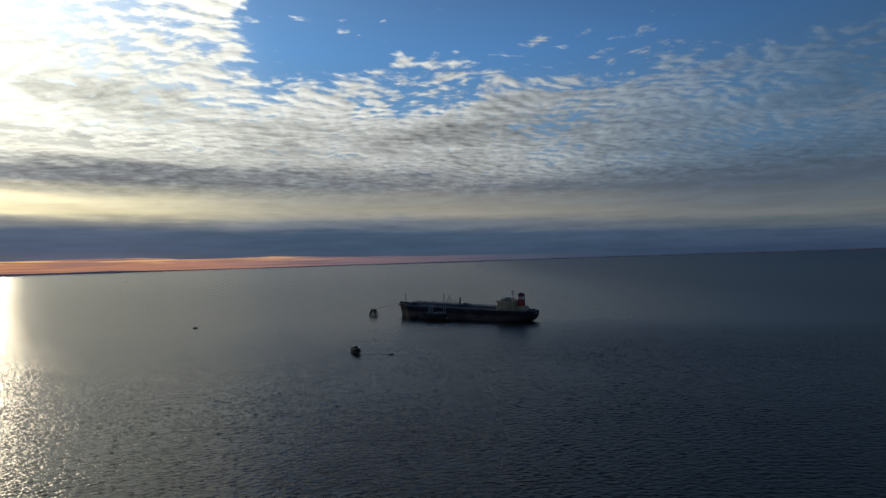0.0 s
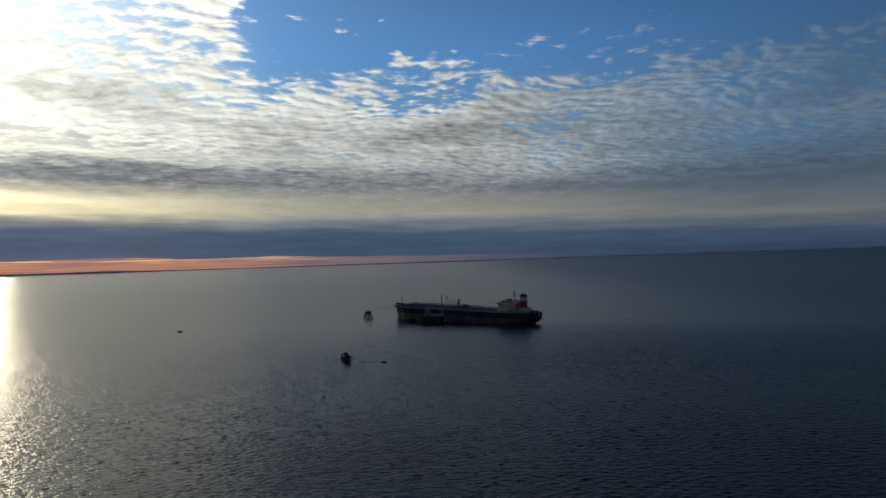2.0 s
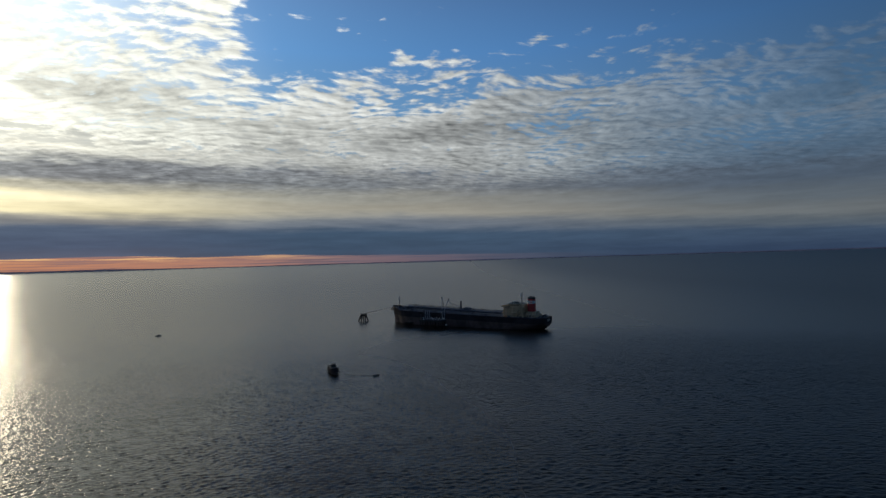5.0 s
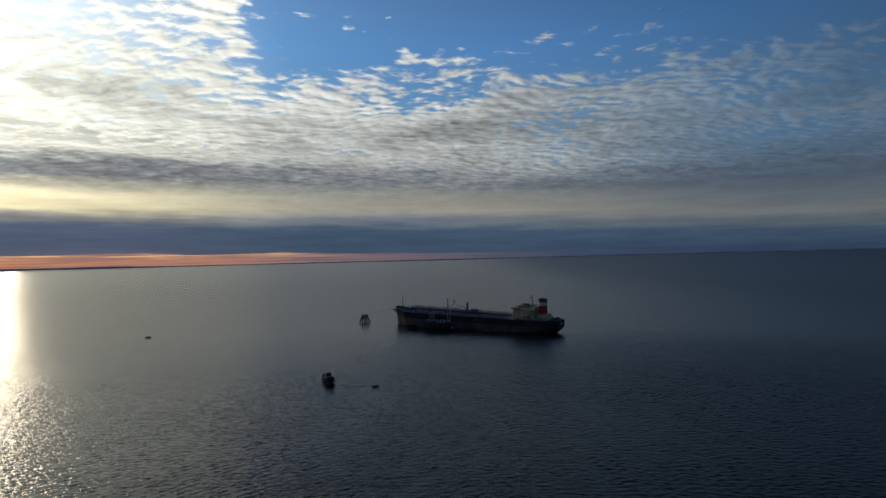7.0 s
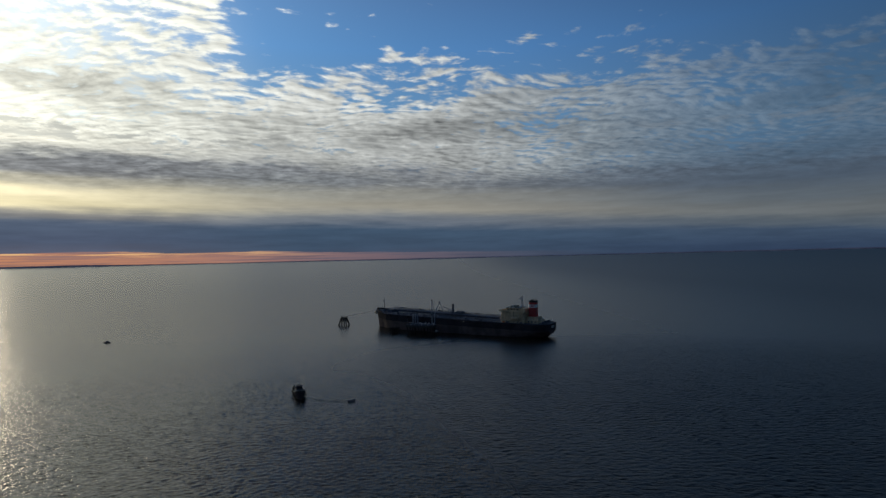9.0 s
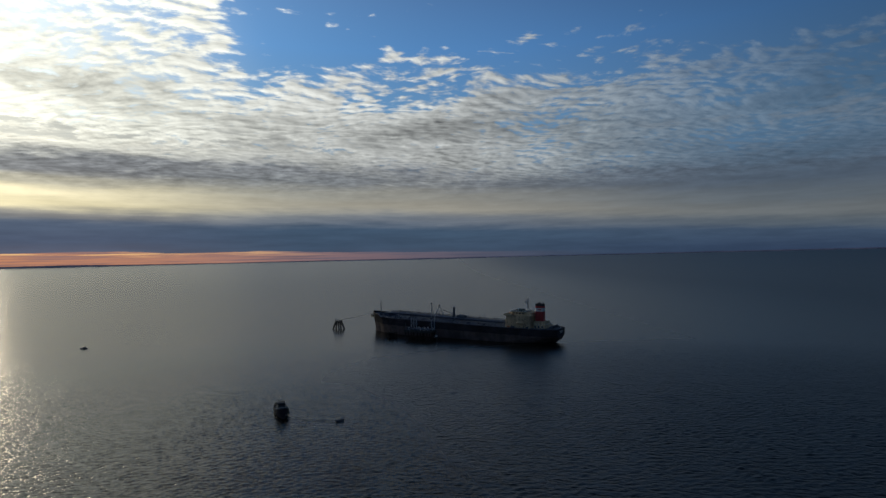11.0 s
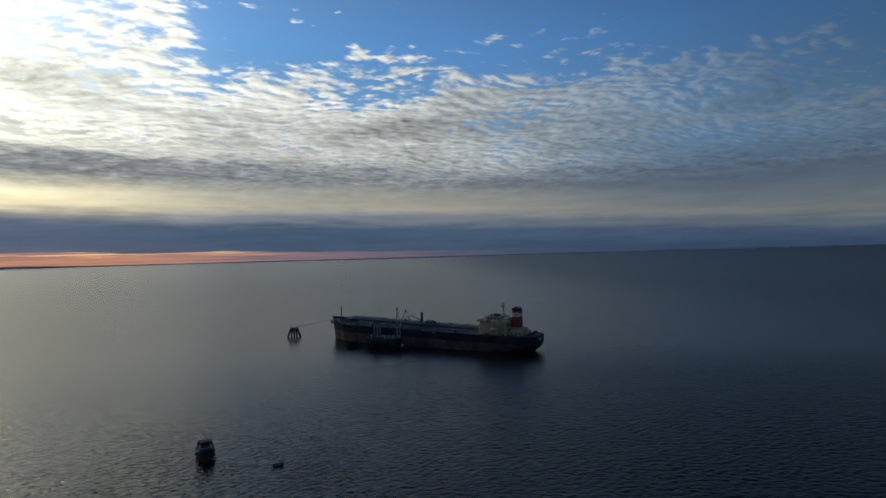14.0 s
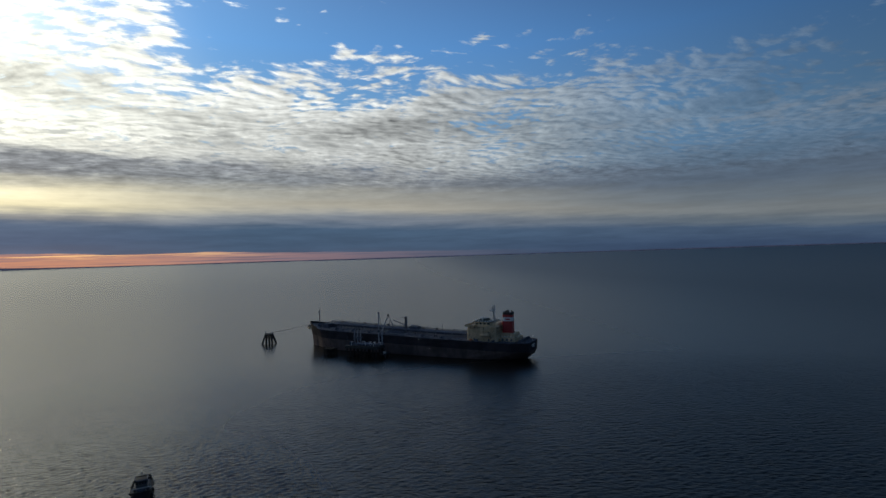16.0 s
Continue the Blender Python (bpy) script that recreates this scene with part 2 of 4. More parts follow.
def water_material():
    mat = bpy.data.materials.new("sea_water")
    mat.use_nodes = True
    k = Nodes(mat.node_tree)
    co = k.put("ShaderNodeTexCoord").outputs["Object"]
    out_x, out_y, _ = k.put("ShaderNodeSeparateXYZ", Vector=co).outputs
    co = k.put("ShaderNodeMapping", Vector=co, Location=(13.7, 7.9, 71.3), Rotation=(0, 0, radians(11))).outputs[0]
    bend = k.noise(co, 0.025, 2.0, 0.5)

    def wavelets(angle, long):
        lie = k.put("ShaderNodeMapping", Vector=co, Rotation=(0, 0, radians(angle)), Scale=(long, 1.0, 1.0)).outputs[0]
        sway = k.put("ShaderNodeVectorMath", Vector=lie)
        sway.operation = "ADD"
        k.tree.links.new(k.vec(k.m("MULTIPLY", bend, 3.0), k.m("MULTIPLY", bend, 5.0)), sway.inputs[1])
        return k.noise(sway.outputs[0], 0.60, 2.0, 0.45, 0.25)

    # slanting wavelets on the sunward side, square on to the open side
    turned = k.ramp01(out_x, -100.0, 100.0)
    share = k.m("MULTIPLY", turned, math.pi / 2)
    chop = k.m("ADD", k.m("MULTIPLY", k.m("SUBTRACT", wavelets(-51, 0.36), 0.5), k.m("COSINE", share)), k.m("MULTIPLY", k.m("SUBTRACT", wavelets(-17, 0.30), 0.5), k.m("SINE", share)))
    chop = k.m("ADD", chop, 0.5)
    crest = k.m("SUBTRACT", 1.0, k.m("ABSOLUTE", k.m("SUBTRACT", k.m("MULTIPLY", chop, 4.0), 2.0)))
    small = k.noise(k.put("ShaderNodeMapping", Vector=co, Rotation=(0, 0, radians(-25)), Scale=(0.4, 1.0, 1.0)).outputs[0], 1.3, 1.0, 0.5)
    patches = k.noise(co, 0.005, 3.0, 0.5)
    gusts = k.noise(co, 0.02, 3.0, 0.6)
    # calmer water round the berth
    calm = k.ramp01(k.m("ADD", out_y, k.m("MULTIPLY", k.m("SUBTRACT", patches, 0.5), 200.0)), 400.0, 780.0, 1.15, 0.12)
    calm = k.m("MULTIPLY", calm, k.ramp01(out_y, 700.0, 1500.0, 1.0, 0.06))
    amount = k.m("MULTIPLY", k.m("MULTIPLY", k.ramp01(patches, 0.35, 0.65, 0.95, 1.2), k.ramp01(gusts, 0.3, 0.7, 0.9, 1.2)), calm)
    # short steep wavelets
    slant = k.put("ShaderNodeMapping", Vector=co, Rotation=(0, 0, radians(-59)), Scale=(0.4, 1.0, 1.0)).outputs[0]
    lips = k.ramp01(k.noise(slant, 0.65, 1.0, 0.5, 0.4), 0.56, 0.70, 0.0, k.ramp01(out_x, -40.0, 120.0, 0.12, 0.1))
    chop = k.m("ADD", chop, lips)
    h = k.m("MULTIPLY", k.m("ADD", k.m("ADD", k.m("MULTIPLY", crest, 0.22), chop), k.m("MULTIPLY", small, 0.32)), amount)
    # wind-ruffled water towards the open side
    ruffled = k.m("MULTIPLY", k.ramp01(k.m("ADD", out_x, k.m("MULTIPLY", k.m("SUBTRACT", patches, 0.5), 120.0)), -150.0, 140.0), k.m("MAXIMUM", k.ramp01(out_y, 760.0, 400.0), k.ramp01(out_x, 100.0, 800.0, 0.0, 0.8)))
    gloss = k.m("ADD", k.ramp01(out_y, 300.0, 640.0, 0.17, 0.26), k.m("MULTIPLY", ruffled, 0.15))
    bump = k.put("ShaderNodeBump", Strength=1.0, Distance=0.48, Height=h)
    b = k.put("ShaderNodeBsdfPrincipled", Base_Color=(0.004, 0.0045, 0.0035, 1), Roughness=gloss, IOR=1.33, Normal=bump.outputs[0])
    k.tree.links.new(b.outputs[0], k.put("ShaderNodeOutputMaterial").inputs[0])
    return mat


def lamp_material(name, colour, power):
    mat = bpy.data.materials.new(name)
    mat.use_nodes = True
    k = Nodes(mat.node_tree)
    e = k.put("ShaderNodeEmission", Color=(*colour, 1), Strength=power)
    k.tree.links.new(e.outputs[0], k.put("ShaderNodeOutputMaterial").inputs[0])
    return mat


def glass_material():
    mat = bpy.data.materials.new("window_glass")
    mat.use_nodes = True
    k = Nodes(mat.node_tree)
    b = k.put("ShaderNodeBsdfPrincipled", Base_Color=(0.02, 0.025, 0.03, 1), Roughness=0.08)
    k.tree.links.new(b.outputs[0], k.put("ShaderNodeOutputMaterial").inputs[0])
    return mat


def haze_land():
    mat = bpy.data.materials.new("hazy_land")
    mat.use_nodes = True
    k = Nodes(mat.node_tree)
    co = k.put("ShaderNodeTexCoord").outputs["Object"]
    # distance haze is put into this colour, and the strip glows with it
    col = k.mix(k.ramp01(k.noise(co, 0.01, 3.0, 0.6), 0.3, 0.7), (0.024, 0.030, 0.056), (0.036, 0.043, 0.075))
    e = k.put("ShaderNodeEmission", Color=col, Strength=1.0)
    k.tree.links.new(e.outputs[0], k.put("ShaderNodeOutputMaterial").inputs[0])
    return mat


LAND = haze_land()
WATER = water_material()
HULL_BLACK = paint("black_hull_paint", (0.036, 0.034, 0.040), 0.7, grain=0.35, size=4, streaks=0.5, rust=0.10, shine=0.08)
BOOT_RED = paint("antifouling_red", (0.105, 0.083, 0.080), 0.85, grain=0.35, size=4, streaks=0.6, rust=0.15, shine=0.08)
DECK = paint("deck_grey_paint", (0.085, 0.095, 0.125), 0.85, grain=0.3, size=3, rust=0.3)
CREAM = paint("cream_paint", (0.64, 0.49, 0.31), 0.6, grain=0.3, size=3, streaks=0.5, rust=0.45)
RED = paint("funnel_red", (0.42, 0.035, 0.035), 0.45, grain=0.15, size=2, streaks=0.4)
WHITE = paint("white_paint", (0.78, 0.78, 0.76), 0.45, grain=0.08, size=2, streaks=0.3)
BLACK = paint("soot_black", (0.02, 0.02, 0.02), 0.6, grain=0.3)
STEEL = paint("grey_steel_paint", (0.075, 0.092, 0.125), 0.7, grain=0.25, size=1, rust=0.4)
PIPE = paint("pale_pipe_paint", (0.17, 0.19, 0.25), 0.75, grain=0.25, size=1, rust=0.4)
ARM = paint("loading_arm_paint", (0.28, 0.32, 0.38), 0.45, grain=0.2, size=1, rust=0.3)
PILE = paint("tarred_pile", (0.030, 0.027, 0.026), 0.9, grain=0.4, size=1, shine=0.06)
CONCRETE = paint("weathered_concrete", (0.060, 0.058, 0.056), 0.9, grain=0.3, size=1, streaks=0.5, shine=0.1)
ROPE = paint("mooring_rope", (0.4, 0.38, 0.34), 0.9, grain=0.2)
ORANGE = paint("lifeboat_orange", (0.55, 0.16, 0.04), 0.45, grain=0.15)
BOAT_GREY = paint("boat_grey_paint", (0.06, 0.063, 0.068), 0.6, grain=0.2, size=0.5, streaks=0.4)
RUBBER = paint("black_rubber", (0.02, 0.02, 0.02), 0.85, grain=0.3)
GLASS = glass_material()
FLOOD = lamp_material("floodlight", (1.0, 0.95, 0.85), 7.0)
MAST_GREY = paint("mast_grey_paint", (0.55, 0.56, 0.55), 0.5, grain=0.25, size=1, streaks=0.4, rust=0.3)
ROOF_GREEN = paint("dark_roof_paint", (0.07, 0.085, 0.075), 0.6, grain=0.3, size=2)


# ---- mesh helpers ----
def box(bm, x0, x1, y0, y1, z0, z1, bevel=0.0):
    vs = [bm.verts.new((x, y, z)) for x in (x0, x1) for y in (y0, y1) for z in (z0, z1)]
    fs = [bm.faces.new([vs[i] for i in q]) for q in ((0, 1, 3, 2), (4, 6, 7, 5), (0, 4, 5, 1), (2, 3, 7, 6), (0, 2, 6, 4), (1, 5, 7, 3))]
    if bevel:
        edges = list({e for f in fs for e in f.edges})
        bmesh.ops.bevel(bm, geom=edges, offset=bevel, segments=2, affect="EDGES", profile=0.5)
    return bm


def rod(bm, a, b, r, r2=None, n=8):
    """A round bar from a to b."""
    a, b = Vector(a), Vector(b)
    r2 = r if r2 is None else r2
    axis = (b - a).normalized()
    side = axis.orthogonal().normalized()
    up = axis.cross(side)
    rings = []
    for p, q in ((a, r), (b, r2)):
        rings.append([bm.verts.new(p + side * (q * math.cos(t)) + up * (q * math.sin(t))) for t in [2 * math.pi * i / n for i in range(n)]])
    for i in range(n):
        bm.faces.new((rings[0][i], rings[0][(i + 1) % n], rings[1][(i + 1) % n], rings[1][i]))
    bm.faces.new(list(reversed(rings[0])))
    bm.faces.new(rings[1])
    return bm


def path_rod(bm, points, r, n=8):
    for a, b in zip(points, points[1:]):
        rod(bm, a, b, r, n=n)
    return bm


def prism(bm, outline, z0, z1, top=None):
    """A standing prism over a plan outline; top gives another outline for its upper end."""
    lo = [bm.verts.new((x, y, z0)) for x, y in outline]
    hi = [bm.verts.new((x, y, z1)) for x, y in (top or outline)]
    n = len(lo)
    for i in range(n):
        bm.faces.new((lo[i], lo[(i + 1) % n], hi[(i + 1) % n], hi[i]))
    bm.faces.new(list(reversed(lo)))
    bm.faces.new(hi)
    return bm


def rounded(x0, x1, y0, y1, r, n=4):
    pts = []
    for cx, cy, a0 in ((x1 - r, y1 - r, 0), (x0 + r, y1 - r, 90), (x0 + r, y0 + r, 180), (x1 - r, y0 + r, 270)):
        for i in range(n + 1):
            a = radians(a0 + 90 * i / n)
            pts.append((cx + r * math.cos(a), cy + r * math.sin(a)))
    return pts


def part(name, bm, material, parent=None, label="", smooth=False):
    bmesh.ops.recalc_face_normals(bm, faces=bm.faces)
    me = bpy.data.meshes.new(name)
    bm.to_mesh(me)
    bm.free()
    me.materials.append(material)
    if smooth:
        for p in me.polygons:
            p.use_smooth = True
    ob = new(name, me)
    if parent is not None:
        ob.parent = parent
    if label:
        tagged(ob, label)
    return ob


def thing(name, m, label, category, group=""):
    ob = new(name)
    ob.empty_display_size = 1.0
    ob.matrix_world = m
    return tagged(ob, label, category, group)


B = bmesh.new


def railing(bm, points, height=1.1, step=3.0, r=0.035):
    for a, b in zip(points, points[1:]):
        a, b = Vector(a), Vector(b)
        n = max(1, int((b - a).length / step))
        for i in range(n + 1):
            p = a.lerp(b, i / n)
            rod(bm, p, p + Vector((0, 0, height)), r, n=4)
        for h in (0.4, 0.75, 1.0):
            rod(bm, a + Vector((0, 0, height * h)), b + Vector((0, 0, height * h)), r, n=4)
    return bm


# ---- the sea ----
def build_sea():
    def spaced(lo, hi, step, end0, end1):
        core = list(np.arange(lo, hi + 0.01, step))
        out, s, v = [], step, core[-1]
        while v < end1:
            s *= 1.18
            v = min(v + min(s, 160.0), end1)
            out.append(v)
        back, s, v = [], step, core[0]
        while v > end0:
            s *= 1.18
            v = max(v - min(s, 160.0), end0)
            back.append(v)
        return np.array(back[::-1] + core + out)
    xs = spaced(-340, 340, 0.85, -4700, 4700)
    ys = spaced(150, 880, 0.62, -4400, 4680)
    gx, gy = np.meshgrid(xs, ys)
    rng = np.random.default_rng(4)
    # two trains of wind waves: slanting on the sunward side, square on to the open side
    side = np.clip((gx + 90) / 190, 0, 1)
    side = side * side * (3 - 2 * side)
    z = np.zeros_like(gx)
    for mean, spread, share in ((-50, 30, np.cos(side * math.pi / 2)), (-84, 24, np.sin(side * math.pi / 2))):
        train = np.zeros_like(gx)
        for i in range(44):
            lam = 1.9 * 2.2 ** rng.random()
            a = radians(mean + rng.normal(0, spread))
            kx, ky = 2 * math.pi / lam * math.cos(a), 2 * math.pi / lam * math.sin(a)
            train += 0.0042 * lam * np.sin(kx * gx + ky * gy + rng.random() * 6.28)
        z += train * share
    z += 4.5 * (z * z - np.mean(z * z))
    swell = 0.75 + 0.25 * np.sin(gx / 61 + gy / 83) * np.sin(gy / 47 - gx / 90)
    fade = np.clip((340 - np.abs(gx)) / 90, 0, 1) * np.clip((860 - gy) / 460, 0, 1) * np.clip((gy - 148) / 15, 0, 1)
    z *= fade * swell
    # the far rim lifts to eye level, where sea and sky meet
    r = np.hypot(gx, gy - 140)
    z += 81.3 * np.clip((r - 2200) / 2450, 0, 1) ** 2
    nx, ny = len(xs), len(ys)
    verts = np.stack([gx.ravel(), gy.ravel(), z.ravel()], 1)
    i = np.arange(nx * ny).reshape(ny, nx)
    faces = np.stack([i[:-1, :-1].ravel(), i[:-1, 1:].ravel(), i[1:, 1:].ravel(), i[1:, :-1].ravel()], 1)
    me = bpy.data.meshes.new("sea")
    me.vertices.add(len(verts))
    me.vertices.foreach_set("co", verts.ravel().astype(np.float32))
    me.loops.add(faces.size)
    me.loops.foreach_set("vertex_index", faces.ravel().astype(np.int32))
    me.polygons.add(len(faces))
    me.polygons.foreach_set("loop_start", np.arange(0, faces.size, 4, dtype=np.int32))
    me.polygons.foreach_set("use_smooth", np.ones(len(faces), dtype=bool))
    me.update()
    me.materials.append(WATER)
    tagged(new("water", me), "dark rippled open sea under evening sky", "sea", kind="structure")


build_sea()


# ---- distant coast ----
def build_coast():
    bm = B()
    rng = random.Random(5)
    prev = None
    n = 260
    for i in range(n + 1):
        az = radians(-62 + 124 * i / n)
        d = 4630.0
        a = math.degrees(az)
        h = 5 + 3 * noise.noise((a * 0.12, 3.1, 0)) + 2.0 * noise.noise((a * 0.9, 7.7, 0))
        h += 11 * max(0.0, min(1.0, (-29 - a) / 4)) + 1.5 * max(0.0, min(1.0, (a - 5) / 10))
        h = max(h, 1.5) * 0.75
        x, y = d * math.sin(az), 140 + d * math.cos(az)
        x2, y2 = (d + 60) * math.sin(az), 140 + (d + 60) * math.cos(az)
        row = [bm.verts.new((x, y, 60)), bm.verts.new((x, y, 81.3 + h * 0.8)), bm.verts.new((x2, y2, 81.3 + h)), bm.verts.new((x2, y2, 60))]
        if prev:
            for j in range(3):
                bm.faces.new((prev[j], row[j], row[j + 1], prev[j + 1]))
        prev = row
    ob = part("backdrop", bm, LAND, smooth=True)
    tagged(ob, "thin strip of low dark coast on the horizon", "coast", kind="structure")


build_coast()


# ---- the tanker ----
# ship axes: x towards the bow from the funnel, y to port, z up from the water at the funnel
SHIP = pose(103.1, 700.7, 0, 0, -0.95, 146.2) @ Matrix.Diagonal((1.033, 1, 1, 1))
LEVELS = (None, 7.0, 4.0, 0.0, -8.0)


def deck_z(x):
    return float(np.interp(x, (-19, 60, 100, 150, 176, 187, 200), (13.4, 13.4, 13.7, 13.9, 14.4, 15.6, 17.6)))


def deck_half(x):
    return float(np.interp(x, (-19, -16, -12, -4, 10, 150, 168, 181, 189.6, 194.7, 198.2, 200), (10.5, 13.6, 15.4, 17.3, 18, 18, 17.2, 14.0, 9.6, 6.0, 2.8, 0.4)))


def build_hull(ship):
    # half breadths at the levels, from stern to stem
    shape = ((-19, 10.5, 9.6, 4.0, 0.05, 0.05), (-16, 13.6, 12.6, 7.5, 0.5, 0.05), (-12, 15.4, 14.4, 10.5, 3, 0.5), (-4, 17.3, 16.7, 14.6, 9, 3), (10, 18, 18, 17.4, 15.5, 8),
             (30, 18, 18, 18, 17.8, 15), (60, 18, 18, 18, 18, 17), (105, 18, 18, 18, 18, 17), (150, 18, 18, 18, 18, 16.5), (160, 17.7, 17.4, 17.2, 16.8, 15), (168, 17.2, 16.0, 15.5, 14.8, 12),
             (176, 15.8, 13.6, 12.8, 11.8, 9), (181, 14.0, 10.6, 9.6, 8.5, 7), (186.2, 11.4, 7.0, 5.9, 4.9, 4.2), (189.6, 9.6, 5.4, 4.6, 4.0, 3.6), (193, 7.2, 3.4, 2.7, 2.2, 2.0))
    stem = (199.8, 198.2, 197.5, 196.9, 196.5)
    rows = []
    for s in shape:
        x = s[0]
        rows.append([(x, h, deck_z(x) if z is None else z) for h, z in zip(s[1:], LEVELS)])
    rows[0] = [(x, h, z) for x, (_, h, z) in zip((-19, -18.95, -18.6, -14.0, -8.0), rows[0])]
    rows[1] = [(x, h, z) for x, (_, h, z) in zip((-16, -15.9, -15.2, -11.5, -6.6), rows[1])]
    rows[2] = [(x, h, z) for x, (_, h, z) in zip((-12, -12, -11.3, -8.5, -5.2), rows[2])]
    rows.append([(x, 0.25, deck_z(200) if z is None else z) for x, z in zip(stem, LEVELS)])

    def skin(first, last, name, mat, label):
        bm = B()
        for side in (1, -1):
            grid = [[bm.verts.new((x, h * side, z)) for x, h, z in row[first:last + 1]] for row in rows]
            for a, b in zip(grid, grid[1:]):
                for j in range(last - first):
                    bm.faces.new((a[j], b[j], b[j + 1], a[j + 1]))
            if side == 1:
                left = grid
            else:
                for j in range(last - first):
                    bm.faces.new((left[0][j], grid[0][j], grid[0][j + 1], left[0][j + 1]))
                    bm.faces.new((left[-1][j], grid[-1][j], grid[-1][j + 1], left[-1][j + 1]))
        bmesh.ops.remove_doubles(bm, verts=bm.verts, dist=0.001)
        return part(name, bm, mat, ship, label)

    hull = skin(0, 1, "hull", HULL_BLACK, "black topside plating with rust runs")
    skin(1, 4, "boot_topping", BOOT_RED, "faded red underwater hull paint")
    # plating strakes and rubbing bars on the topsides
    for z in (10.4, 12.6):
        bm = B()
        for side in (1, -1):
            pts = [(x, side * (float(np.interp(z, (7, deck_z(x)), (h7, h0))) + 0.03), z) for x, h0, h7 in [(s[0], s[1], s[2]) for s in shape[1:-3]]]
            path_rod(bm, pts, 0.09, 5)
        part("rubbing_strake", bm, HULL_BLACK, ship)
    # deck plate with camber
    bm = B()
    prev = None
    for s in [r[0] for r in shape] + [198, 199.8]:
        h, z = max(deck_half(s) - 0.15, 0.1), deck_z(s)
        row = [bm.verts.new((s, h * q, z - 0.04 + 0.5 * (1 - q * q) * min(1, h / 10))) for q in (-1, -0.6, -0.2, 0.2, 0.6, 1)]
        if prev:
            for j in range(5):
                bm.faces.new((prev[j], prev[j + 1], row[j + 1], row[j]))
        prev = row
    part("deck", bm, DECK, ship, "worn grey-green cargo deck")
    # bulwarks at the ends
    for name, a, b, hgt in (("bow_bulwark", 180, 200, 1.7), ("stern_bulwark", -19, -6, 0.5)):
        bm = B()
        n = 16
        for side in (1, -1):
            pr = None
            for i in range(n + 1):
                x = a + (b - a) * i / n
                h, z = deck_half(x), deck_z(x)
                up = hgt * min(1, (i if a > 0 else n - i) / 2 + 0.05)
                row = [bm.verts.new(v) for v in ((x, h * side, z - 0.1), (x, (h + 0.12) * side, z + up), (x, (h - 0.12) * side, z + up), (x, (h - 0.25) * side, z - 0.1))]
                if pr:
                    for j in range(4):
                        bm.faces.new((pr[j], row[j], row[(j + 1) % 4], pr[(j + 1) % 4]))
                pr = row
        if a < 0:
            box(bm, -19.12, -18.9, -10.5, 10.5, 13.3, 13.4 + hgt)
        part(name, bm, HULL_BLACK, ship)
    # rails along the cargo deck
    for side in (1, -1):
        bm = B()
        railing(bm, [(x, side * (deck_half(x) - 0.3), deck_z(x)) for x in (-5, 10, 30, 60, 100, 150, 168, 176)], 1.15, 2.4, 0.045)
        part("deck_rail", bm, STEEL, ship)
    # fish-plate gutter along the deck edge
    for side in (1, -1):
        bm = B()
        path_rod(bm, [(x, side * (deck_half(x) - 0.1), deck_z(x) + 0.1) for x in (-5, 10, 30, 60, 100, 150, 168, 176)], 0.16, 5)
        part("gunwale_bar", bm, HULL_BLACK, ship)
    # the name on the quarter and the stern, unreadable
    for y0, z0, w in ((-4, 11.0, 8), (-3, 9.6, 6)):
        bm = B()
        box(bm, -19.1, -18.97, y0, y0 + w, z0, z0 + 0.8)
        part("lettering_bar", bm, WHITE, ship, "pale lettering on the stern")
    for side in (1, -1):
        bm = B()
        rod(bm, (198.6, side * 3.3, 12.4), (198.6, side * 2.9, 16.4), 0.6, 0.45)
        rod(bm, (197.2, side * 4.4, 12.6), (202.0, side * 1.8, 13.4), 1.0, 0.8)
        rod(bm, (200.2, side * 2.6, 13.2), (201.8, side * 2.0, 15.4), 0.7, 0.3)
        part("anchor", bm, BLACK, ship, "stowed black stockless anchor")
    # stem bulb showing at the water
    bm = B()
    bmesh.ops.create_uvsphere(bm, u_segments=16, v_segments=10, radius=1.0, matrix=pose(194.6, 0, -7.8) @ Matrix.Diagonal((5.0, 2.6, 3.0, 1)))
    part("bulbous_bow", bm, BOOT_RED, ship, smooth=True)
    return hull


